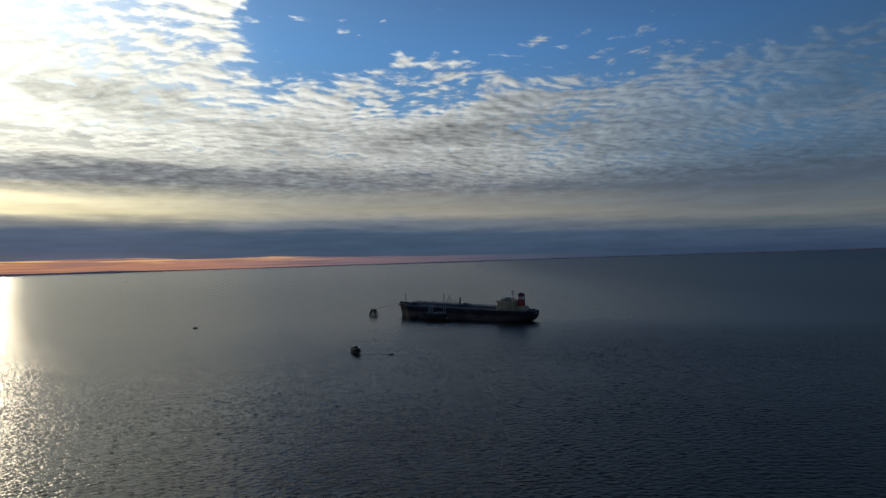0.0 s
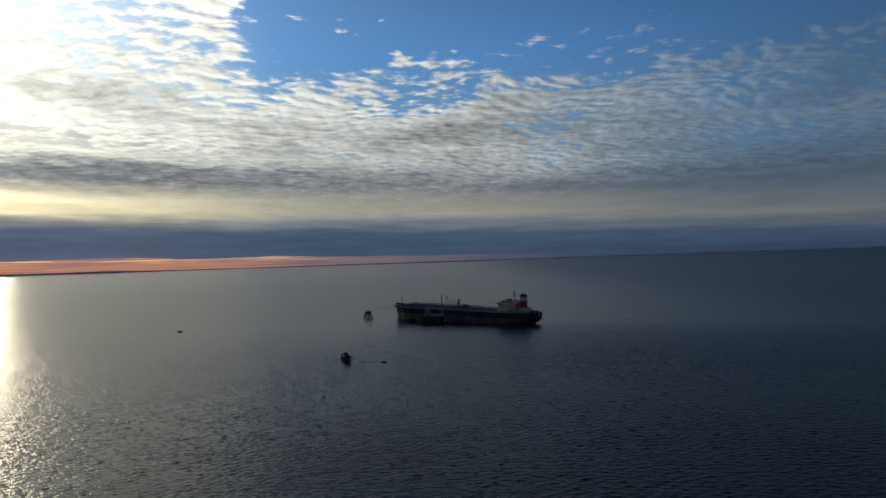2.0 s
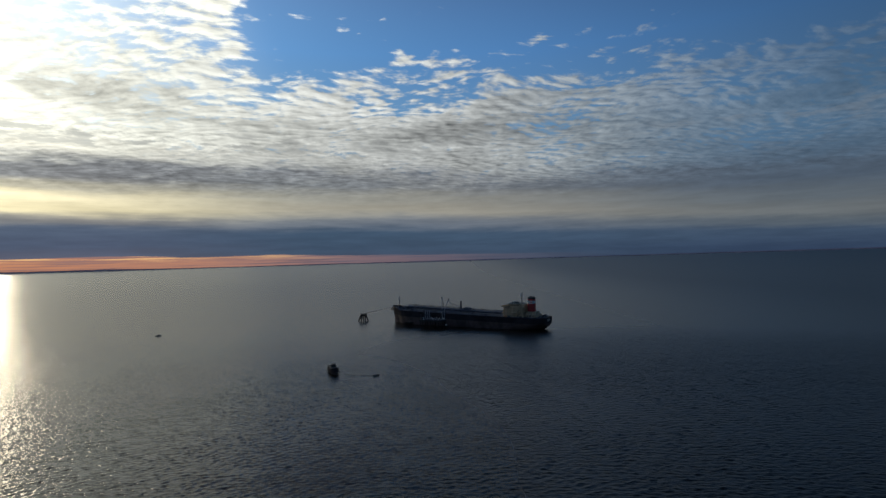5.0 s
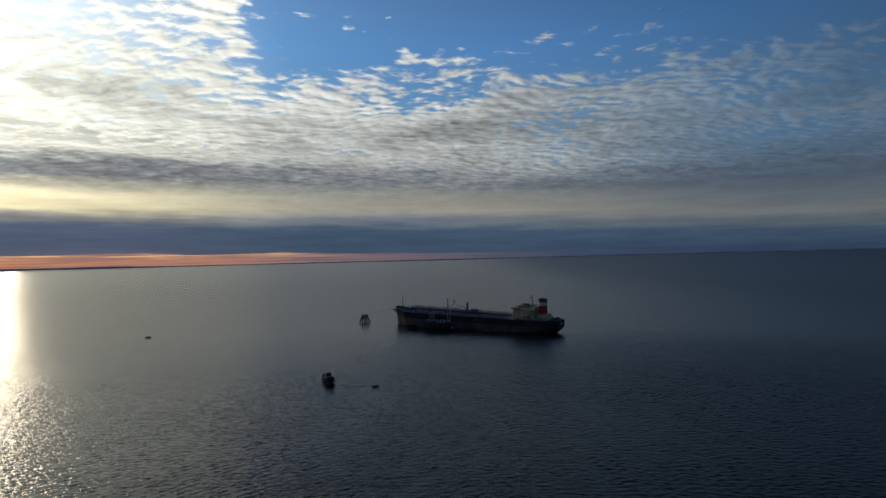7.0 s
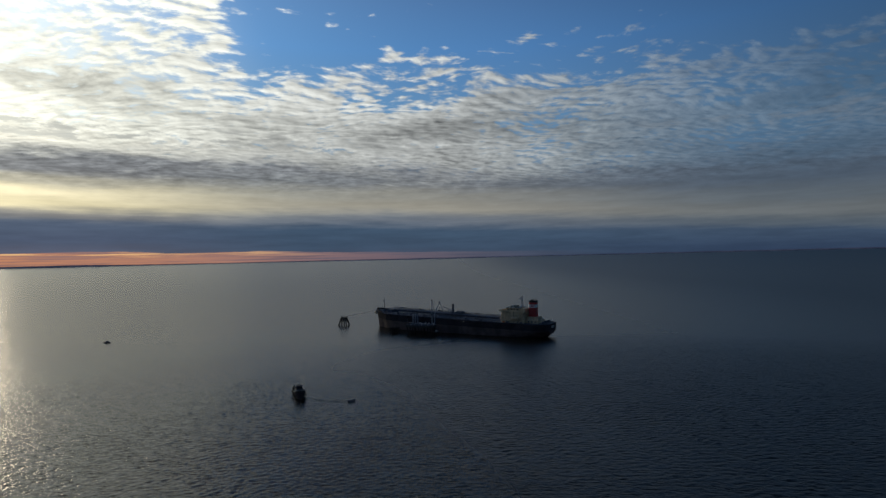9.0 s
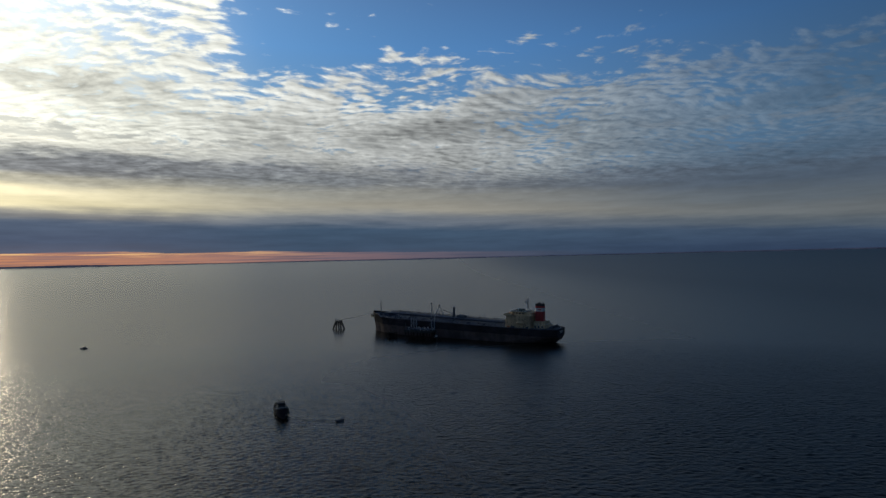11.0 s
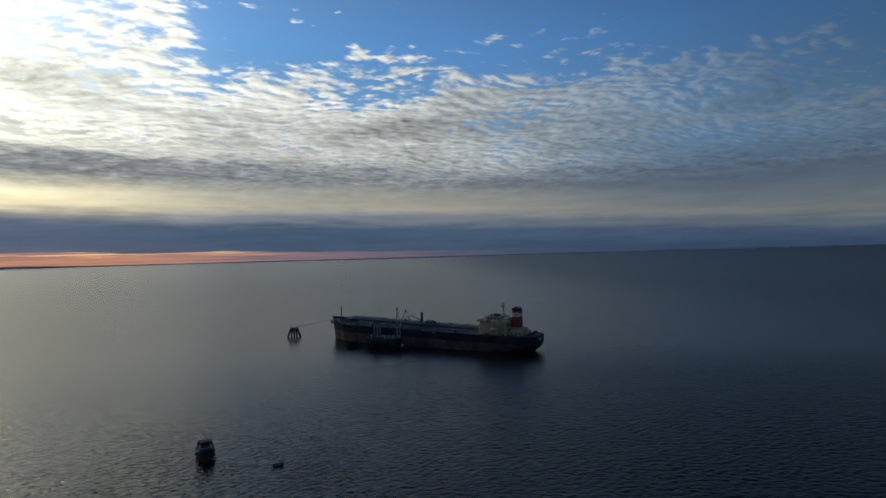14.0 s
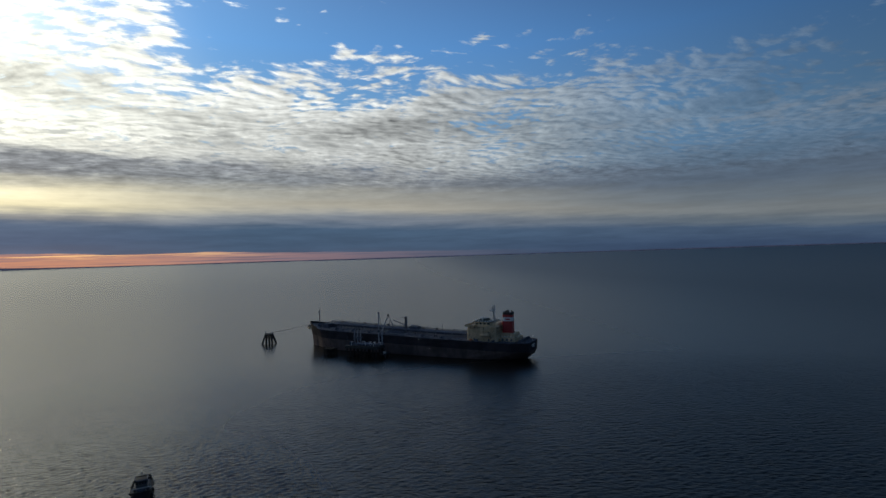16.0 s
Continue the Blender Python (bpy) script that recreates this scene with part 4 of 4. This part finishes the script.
    # poop: winches, bollards, provision crane, ensign staff
    for y in (-7.5, 0, 7.5):
        bm = B()
        box(bm, -14, -11, y - 1.6, y + 1.6, z0 + 0.4, z0 + 0.8)
        rod(bm, (-12.5, y - 1.8, z0 + 1.5), (-12.5, y + 1.8, z0 + 1.5), 0.8, n=12)
        for q in (-1.8, 0, 1.8):
            rod(bm, (-12.5, y + q - 0.1, z0 + 1.5), (-12.5, y + q + 0.1, z0 + 1.5), 1.2, n=12)
        part("mooring_winch", bm, STEEL, ship)
    for x, y in ((-15.5, 9), (-15.5, -9), (-9.5, 13), (-9.5, -13), (-16.5, 3), (-16.5, -3)):
        bm = B()
        for d in (-0.5, 0.5):
            rod(bm, (x, y + d, z0), (x, y + d, z0 + 1.0), 0.26, n=10)
        box(bm, x - 0.4, x + 0.4, y - 1, y + 1, z0 + 0.0, z0 + 0.14)
        part("bollard", bm, BLACK, ship)
    bm = B()
    rod(bm, (-8.5, 5, z0), (-8.5, 5, z0 + 6.0), 0.35, 0.25)
    rod(bm, (-8.5, 5, z0 + 5.8), (-14.0, 5, z0 + 3.9), 0.22, 0.15)
    part("provision_crane", bm, CREAM, ship)
    bm = B()
    rod(bm, (-18.4, 0, z0 + 0.4), (-18.8, 0, z0 + 5.0), 0.09, 0.05, 6)
    part("ensign_staff", bm, WHITE, ship)
    # small lamps on the house front and sides
    for x, y, z in ((5.2, 12.2, 16.0), (26.5, 13.5, 15.6), (30.3, 8.0, 24.2)):
        bm = B()
        box(bm, x - 0.25, x + 0.25, y - 0.25, y + 0.25, z, z + 0.35, 0.05)
        part("deck_lamp", bm, STEEL, ship)


def build_ship():
    ship = thing("tanker_ship", SHIP, "black-hulled oil tanker with cream deckhouse and red funnel, moored", "ship")
    build_hull(ship)
    build_forecastle(ship)
    build_cargo_deck(ship)
    build_superstructure(ship)


build_ship()

# level frame of the berth, in the ship's heading
BERTH = pose(102.5, 698.7, 0, 0, 0, 148.3)


# ---- the loading platform ----
def build_platform():
    top = 9.5
    m = BERTH @ pose(0, 2.5, 0)
    ob = thing("loading_platform", m, "dark concrete loading platform on piles beside the tanker", "jetty")
    bm = B()
    box(bm, 102, 133, 20.5, 33, top - 1.5, top, 0.1)
    part("platform_deck", bm, CONCRETE, ob)
    for x in (105, 118, 130):
        bm = B()
        box(bm, x - 1, x + 1, 19.4, 20.5, 1.0, top + 0.3, 0.1)
        part("fender", bm, RUBBER, ob)
    bm = B()
    box(bm, 101.6, 133.4, 20.2, 33.3, top - 2.3, top - 1.5, 0.05)
    part("pile_cap", bm, CONCRETE, ob)
    for x in (103.2, 106.4, 117.5, 128.6, 132):
        for y, lean in ((22, 0.4), (27, 0.0), (31.8, -0.4)):
            bm = B()
            rod(bm, (x, y - lean * 3, -6), (x, y, top - 2.2), 0.6, n=10)
            part("pile", bm, PILE, ob)
    bm = B()
    railing(bm, [(102.2, 20.8, top), (102.2, 32.7, top), (132.8, 32.7, top), (132.8, 20.8, top)], 1.1, 2.2, 0.05)
    part("platform_rail", bm, STEEL, ob)
    for x in (105, 108, 110.5, 113, 116, 119):
        bm = B()
        path_rod(bm, [(x, 22.5, top + 1.0), (x, 30, top + 1.0), (x, 30, top - 1.0)], 0.3, 10)
        rod(bm, (x, 26, top + 1.0), (x, 26, top + 2.1), 0.12, n=6)
        rod(bm, (x, 26, top + 2.1), (x, 26, top + 2.2), 0.5, n=12)
        part("platform_pipe", bm, PIPE, ob)
    bm = B()
    path_rod(bm, [(104, 29.5, top + 1.6), (130, 29.5, top + 1.6)], 0.38, 10)
    path_rod(bm, [(104, 30.6, top + 1.6), (130, 30.6, top + 1.6)], 0.3, 10)
    for x in range(106, 130, 6):
        box(bm, x - 0.2, x + 0.2, 29, 31.1, top, top + 1.3)
    part("header_pipe", bm, PIPE, ob)
    for x0, x1, y0, y1, h, mat, nm in ((126.5, 130.5, 28.0, 31.4, 2.6, STEEL, "control_cabin"), (106.3, 107.7, 27.0, 28.6, 1.8, PIPE, "equipment_box"), (111.2, 113.0, 26.6, 28.4, 1.5, WHITE, "equipment_box"), (114.6, 117.4, 26.4, 28.6, 2.0, PIPE, "equipment_box"), (121, 123, 27, 29.5, 1.7, STEEL, "equipment_box")):
        bm = B()
        box(bm, x0, x1, y0, y1, top, top + h, 0.08)
        box(bm, x0 - 0.15, x1 + 0.15, y0 - 0.15, y1 + 0.15, top + h, top + h + 0.12)
        cab = part(nm, bm, mat, ob)
        if nm == "control_cabin":
            for q in (0.8, 2.0, 3.2):
                bm = B()
                box(bm, x0 + q - 0.5, x0 + q + 0.5, y1 - 0.05, y1 + 0.04, top + 1.1, top + 2.1)
                part("window_pane", bm, GLASS, cab)
    # lower fender ledge at the aft end
    bm = B()
    box(bm, 95.5, 101.6, 22, 30, top - 6.6, top - 6.0, 0.05)
    for y in (22.6, 29.4):
        rod(bm, (96.3, y, -6), (96.3, y, top - 6.2), 0.5, n=10)
    railing(bm, [(101.6, 29.8, top - 6.0), (95.7, 29.8, top - 6.0), (95.7, 22.2, top - 6.0)], 1.1, 2.0, 0.05)
    part("landing_stage", bm, CONCRETE, ob)
    bm = B()
    box(bm, 97.0, 98.6, 27.0, 29.0, top - 6.0, top - 4.5, 0.1)
    part("equipment_box", bm, WHITE, ob, "white box on the landing stage")
    for x in (103.5, 109.2, 113.5, 119.5):
        bm = B()
        for q in range(3):
            rod(bm, (x + q * 0.5, 23.5, top), (x + q * 0.5, 23.5, top + 2.4), 0.12, n=6)
            rod(bm, (x + q * 0.5, 23.5, top + 2.4), (x + q * 0.5, 25.5, top + 2.4), 0.12, n=6)
        part("valve_rack", bm, WHITE, ob)
    rnd = random.Random(21)
    for i in range(16):
        x, y, hv = 103.5 + i * 1.75, rnd.uniform(24, 31.5), rnd.uniform(1.0, 3.0)
        bm = B()
        rod(bm, (x, y, top - 0.05), (x, y, top + hv), rnd.uniform(0.12, 0.3), n=8)
        rod(bm, (x - 0.4, y, top + hv * 0.8), (x + 0.4, y, top + hv * 0.8), 0.12, n=6)
        part("valve_stand", bm, (ARM, STEEL, WHITE, BLACK)[i % 4], ob)
    for x, y in ((103, 31.8), (118, 31.8), (132, 31.8)):
        bm = B()
        rod(bm, (x, y, top), (x, y, top + 7), 0.12, 0.08, 6)
        box(bm, x - 0.4, x + 0.4, y - 0.9, y + 0.1, top + 6.9, top + 7.15, 0.04)
        part("light_post", bm, STEEL, ob)


def loading_arm(x, y, riser, apex, tip, label):
    """A marine loading arm: riser, inboard arm to its apex, outboard arm to its tip, counterweight."""
    ob = thing("marine_loading_crane", BERTH @ pose(x, y, 9.5), label, "loading arm", "marine loading arms")
    bm = B()
    rod(bm, (0, 0, 0), (0, 0, riser), 0.5, 0.42, 12)
    rod(bm, (0, 0, 0), (0, 0, 0.4), 1.0, n=12)
    part("riser", bm, ARM, ob)
    r, a, t = Vector((0, 0, riser)), Vector(apex), Vector(tip)
    back = r + (r - a).normalized() * 3.2
    bm = B()
    rod(bm, r - Vector((0.25, 0, 0)), a - Vector((0.25, 0, 0)), 0.3, 0.24)
    rod(bm, r + Vector((0.4, 0, 0)), a + Vector((0.25, 0, 0)), 0.16, 0.14, 6)
    for i in range(1, 7):
        p = r.lerp(a, i / 7)
        rod(bm, p - Vector((0.25, 0, 0)), p + Vector((0.4, 0, 0)), 0.08, n=5)
    part("inboard_arm", bm, ARM, ob)
    bm = B()
    rod(bm, a, t, 0.27, 0.22)
    rod(bm, t, t + Vector((0, -0.9, -0.8)), 0.34, n=10)
    part("outboard_arm", bm, ARM, ob)
    bm = B()
    rod(bm, a - Vector((0.5, 0, 0)), a + Vector((0.5, 0, 0)), 0.85, n=14)
    part("sheave", bm, STEEL, ob)
    bm = B()
    rod(bm, r, back, 0.25)
    box(bm, back.x - 0.8, back.x + 0.8, back.y - 0.9, back.y + 0.9, back.z - 0.9, back.z + 0.9, 0.1)
    part("counterweight", bm, STEEL, ob)
    return ob


build_platform()
loading_arm(106.6, 24.5, 14.5, (0.3, -1.0, 26.5), (0.8, -7.5, 12.0), "tall grey-blue loading arm raised over the ship's rail")
loading_arm(103.5, 24.5, 11.5, (-4.2, -4.0, 24.5), (-5.6, -10.0, 13.5), "grey-blue loading arm bent over to the ship's manifold")
for q in (0, 1, 2):
    loading_arm(124.0 + q * 3.0, 26.0, 8.5, (0.0, 0.6, 12.6), (0.0, 1.3, 4.0), "grey-blue loading arm folded down in its stowed position")


# ---- pile clusters and dolphins ----
def build_breasting_dolphin():
    ob = thing("breasting_dolphin", BERTH @ pose(150.5, 33, 0), "low dark dolphin of driven piles with concrete cap", "dolphin")
    bm = B()
    box(bm, -4.6, 4.6, -3.2, 3.2, 5.0, 6.0, 0.1)
    part("cap", bm, PILE, ob)
    for x in (-4, -1.4, 1.4, 4):
        for y in (-2.6, 2.6):
            bm = B()
            rod(bm, (x * 1.1, y * 1.15, -6), (x, y, 5.1), 0.65, n=10)
            part("pile", bm, PILE, ob)
    bm = B()
    for x in (-2, 2):
        rod(bm, (x, 0, 6.0), (x, 0, 7.1), 0.4, n=10)
        rod(bm, (x, 0, 7.1), (x, 0, 7.25), 0.55, n=10)
    part("bollard", bm, BLACK, ob)


def build_mooring_dolphin():
    ob = thing("mooring_dolphin", pose(-112.0, 832, 0, 0, 0, 10), "dark mooring dolphin with raked piles standing in open water", "dolphin")
    bm = B()
    box(bm, -4.3, 4.3, -3.2, 3.2, 7.6, 9.2, 0.12)
    part("cap", bm, PILE, ob)
    for x, dx in ((-3.7, -3.2), (-2.2, -0.8), (0.0, 0.3), (2.2, 0.8), (3.7, 3.2)):
        for y in (-2.9, 2.9):
            bm = B()
            rod(bm, (x + dx * 1.6, y * 1.6, -6), (x, y, 8.0), 0.85, n=10)
            part("pile", bm, PILE, ob)
    for y in (-3.7, 3.7):
        bm = B()
        rod(bm, (-5.0, y * 1.05, 5.6), (5.0, y * 1.05, 5.6), 0.32, n=8)
        part("waling", bm, PILE, ob)
    for x in (-3.2, -1.0, 1.2, 3.4):
        bm = B()
        rod(bm, (x, 0, 9.2), (x, 0, 10.5), 0.5, n=10)
        rod(bm, (x, 0, 10.5), (x, 0, 10.8), 0.8, n=10)
        part("mooring_hook", bm, BLACK, ob)
    bm = B()
    railing(bm, [(-4.0, -3.0, 9.2), (-4.0, 3.0, 9.2), (4.0, 3.0, 9.2)], 1.1, 2.0, 0.06)
    part("rail", bm, STEEL, ob)
    bm = B()
    rod(bm, (-3.4, 2.0, 9.2), (-3.4, 2.0, 12.0), 0.2, n=6)
    rod(bm, (-3.4, 2.0, 12.0), (-3.4, 2.0, 12.7), 0.38, n=8)
    part("lantern_post", bm, STEEL, ob)


def rope(name, a, b, sag, r, label):
    a, b = Vector(a), Vector(b)
    bm = B()
    n = 14
    pts = []
    for i in range(n + 1):
        f = i / n
        p = a.lerp(b, f)
        p.z -= sag * 4 * f * (1 - f)
        pts.append(p - a)
    path_rod(bm, pts, r, 6)
    ob = part(name, bm, ROPE)
    ob.location = a
    tagged(ob, label, "rope", "mooring lines")
    return ob


def rope_pennant(a, b, f):
    """Thick chafing sleeve on the first stretch of a line, with its shackle."""
    a, b = Vector(a), Vector(b)
    d = (b - a) * f
    d.z -= 0.3
    bm = B()
    path_rod(bm, [Vector(), d * 0.5 - Vector((0, 0, 0.05)), d], 0.2, 8)
    rod(bm, d, d + d.normalized() * 1.4, 0.45, 0.3, 8)
    ob = part("chafing_sleeve", bm, ROPE)
    ob.location = a
    tagged(ob, "grey chafing sleeve on the mooring line at the dolphin", "rope sleeve")


build_breasting_dolphin()
build_mooring_dolphin()
bow = SHIP @ Vector((194.0, 6.6, 17.4))
rope("mooring_line", (-109.0, 832.5, 10.7), bow, 0.5, 0.05, "thin pale mooring line from the dolphin to the tanker's bow")
rope("mooring_line", (-111.8, 832, 10.7), SHIP @ Vector((196.5, 4.6, 17.8)), 0.9, 0.05, "thin pale mooring line from the dolphin to the tanker's bow")


rope_pennant((-109.0, 832.5, 10.7), bow, 0.44)


# ---- the workboat and the small boats ----
def hull_loft(stations, name, mat, parent, label=""):
    """stations: x, half breadth at rail, half breadth at water, rail height; keel below the water."""
    bm = B()
    rows = []
    for x, h, w, z in stations:
        rows.append([bm.verts.new(v) for v in ((x, h, z), (x, w, 0.2), (x, w * 0.5, -1.0), (x, -w * 0.5, -1.0), (x, -w, 0.2), (x, -h, z))])
    for a, b in zip(rows, rows[1:]):
        for j in range(5):
            bm.faces.new((a[j], b[j], b[j + 1], a[j + 1]))
    bm.faces.new(rows[0])
    bm.faces.new(list(reversed(rows[-1])))
    return part(name, bm, mat, parent, label)


def build_workboat():
    ob = thing("workboat", pose(-82.9, 487.0, 0, 0, 0, -69) @ Matrix.Diagonal((1, 1, 1.22, 1)), "dark-hulled workboat with grey wheelhouse lying at a mooring", "boat")
    st = ((-10.5, 2.8, 2.4, 2.0), (-8, 3.15, 2.8, 1.9), (-2, 3.4, 3.1, 2.1), (4, 3.3, 2.7, 2.8), (7.5, 2.9, 1.9, 3.5), (9.6, 2.1, 1.0, 4.0), (10.8, 1.1, 0.4, 4.3), (11.3, 0.3, 0.1, 4.4))
    hull_loft(st, "hull", HULL_BLACK, ob)
    for name, first, last, mat in (("after_deck", 0, 4, BOAT_GREY), ("foredeck", 3, 8, BOAT_GREY)):
        bm = B()
        prev = None
        for x, h, w, z in st[first:last]:
            row = [bm.verts.new((x, h * q * 0.97, z - (0.6 if first == 0 else 0.3))) for q in (-1, 0, 1)]
            if prev:
                for j in (0, 1):
                    bm.faces.new((prev[j], prev[j + 1], row[j + 1], row[j]))
            prev = row
        part(name, bm, mat, ob)
    bm = B()
    for s in (1, -1):
        path_rod(bm, [(x, s * h, z) for x, h, w, z in st], 0.2, 6)
    path_rod(bm, [(-10.5, -2.8, 2.0), (-10.5, 2.8, 2.0)], 0.2, 6)
    part("rubbing_band", bm, RUBBER, ob)
    bm = B()
    prism(bm, rounded(-2.6, 3.6, -2.4, 2.4, 0.5, 3), 1.2, 3.2)
    house = part("cabin", bm, BOAT_GREY, ob, "dull grey cabin")
    bm = B()
    prism(bm, rounded(-1.4, 2.2, -1.9, 1.9, 0.5, 3), 3.2, 5.0, rounded(-1.4, 1.7, -1.75, 1.75, 0.5, 3))
    wheel = part("wheelhouse", bm, BOAT_GREY, ob)
    bm = B()
    prism(bm, rounded(-1.7, 2.2, -2.0, 2.0, 0.5, 3), 5.0, 5.14)
    part("roof", bm, RUBBER, wheel, "dark wheelhouse roof")
    bm = B()
    path_rod(bm, [(-1.7, 2.0, 5.16), (2.2, 1.9, 5.16), (2.5, 0, 5.16), (2.2, -1.9, 5.16), (-1.7, -2.0, 5.16)], 0.1, 6)
    part("roof_edge", bm, PIPE, wheel, "grey painted roof edge")
    for j in range(4):
        y = -1.3 + j * 0.87
        bm = B()
        box(bm, 1.75, 2.05, y - 0.36, y + 0.36, 3.9, 4.7)
        part("window_pane", bm, GLASS, wheel)
    for s in (1, -1):
        for x in (-0.7, 0.6):
            bm = B()
            box(bm, x - 0.45, x + 0.45, s * 1.84 - 0.06, s * 1.84 + 0.06, 3.9, 4.7)
            part("window_pane", bm, GLASS, wheel)
        for x in (-1.8, 0.2, 2.2):
            bm = B()
            box(bm, x - 0.35, x + 0.35, s * 2.4 - 0.04, s * 2.4 + 0.05, 2.1, 2.7)
            part("window_pane", bm, GLASS, house)
    bm = B()
    rod(bm, (-1.9, 0, 3.2), (-1.9, 0, 6.6), 0.12, 0.07)
    rod(bm, (-1.9, -0.8, 6.0), (-1.9, 0.8, 6.0), 0.06, n=5)
    part("mast", bm, STEEL, ob)
    for s in (1, -1):
        bm = B()
        rod(bm, (-2.2, s * 1.6, 3.1), (-2.2, s * 1.6, 4.6), 0.3, n=10)
        part("exhaust", bm, BLACK, ob)
    bm = B()
    box(bm, 4.9, 6.3, -0.8, 0.8, 2.4, 3.5, 0.1)
    rod(bm, (5.6, -1.2, 3.4), (5.6, 1.2, 3.4), 0.35, n=10)
    part("winch", bm, STEEL, ob)
    bm = B()
    path_rod(bm, [(3.9, -3.1, 3.3), (4.3, -1.7, 3.5), (4.4, 0, 3.55), (4.3, 1.7, 3.5), (3.9, 3.1, 3.3)], 0.13, 8)
    for y in (-2.9, -1.5, 0, 1.5, 2.9):
        rod(bm, (4.2, y, 2.2), (4.2, y, 3.45), 0.07, n=5)
    part("breakwater", bm, MAST_GREY, ob, "pale breakwater rail on the foredeck")
    for x, y, w, h in ((-5.0, 1.4, 1.0, 1.0), (-5.6, -1.5, 0.8, 0.8), (-8.2, 0.2, 1.1, 0.6), (-7.0, 1.9, 0.5, 0.9)):
        bm = B()
        box(bm, x - w, x + w, y - w * 0.8, y + w * 0.8, 1.3, 1.4 + h, 0.1)
        part("deck_box", bm, STEEL, ob)
    bm = B()
    for y in (-2.6, 2.6):
        path_rod(bm, [(-9.8, y, 1.2), (-9.8, y, 2.8), (-8.6, y, 3.0)], 0.12, 6)
    box(bm, -10.0, -9.6, -2.7, 2.7, 2.6, 3.1, 0.06)
    part("gantry", bm, PILE, ob)
    for y in (-1.2, 1.2):
        bm = B()
        rod(bm, (-4.2, y, 1.3), (-4.2, y, 3.6), 0.28, 0.22, n=10)
        rod(bm, (-4.2, y, 3.6), (-4.2, y, 3.9), 0.4, 0.35, n=10)
        part("vent_cowl", bm, MAST_GREY, ob)
    for x, s in ((-6, 1), (0, 1), (5, 1), (-6, -1), (0, -1), (5, -1)):
        h = float(np.interp(x, [q[0] for q in st], [q[1] for q in st]))
        bm = B()
        rod(bm, (x - 0.25, s * (h + 0.12), 1.2), (x + 0.25, s * (h + 0.12), 1.2), 0.5, n=12)
        part("tyre_fender", bm, RUBBER, ob)


def skiff(m, length, label, cabin):
    ob = thing("skiff", m, label, "boat", "small boats")
    a, w = length / 2, length * 0.19
    st = ((-a, w * 0.9, w * 0.75, 0.75), (-a * 0.3, w, w * 0.85, 0.7), (a * 0.4, w * 0.85, w * 0.65, 0.85), (a * 0.8, w * 0.45, w * 0.25, 1.05), (a, 0.08, 0.04, 1.2))
    hull_loft(st, "hull", STEEL, ob)
    bm = B()
    for s in (1, -1):
        path_rod(bm, [(x, s * h, z) for x, h, q, z in st], 0.07, 6)
    part("gunwale", bm, PIPE, ob)
    bm = B()
    prev = None
    for x, h, q, z in st:
        row = [bm.verts.new((x, h * s * 0.95, z - 0.25)) for s in (-1, 1)]
        if prev:
            bm.faces.new((prev[0], prev[1], row[1], row[0]))
        prev = row
    part("bottom_boards", bm, DECK, ob)
    for x in (-a * 0.5, 0.1):
        bm = B()
        box(bm, x - 0.18, x + 0.18, -w * 0.9, w * 0.9, 0.55, 0.63)
        part("thwart", bm, PIPE, ob)
    bm = B()
    box(bm, -a - 0.3, -a + 0.15, -0.25, 0.25, 0.3, 1.35, 0.08)
    part("outboard_motor", bm, BLACK, ob)
    if cabin:
        bm = B()
        prism(bm, rounded(-a * 0.35, a * 0.35, -w * 0.7, w * 0.7, 0.2, 3), 0.5, 2.0)
        part("cuddy", bm, STEEL, ob)
    return ob


build_workboat()
skiff(pose(-48.6, 470.2, 0, 0, 0, 25), 4.2, "small dark open skiff afloat on a mooring line", False)
skiff(pose(-345.4, 730.9, 0, 0, 0, 8), 6.4, "small dark skiff with low cuddy far off on the water", True)
rope("mooring_line", (-80.0, 478.0, 2.6), (-50.6, 469.4, 0.75), 1.3, 0.09, "slack mooring line between workboat and skiff")
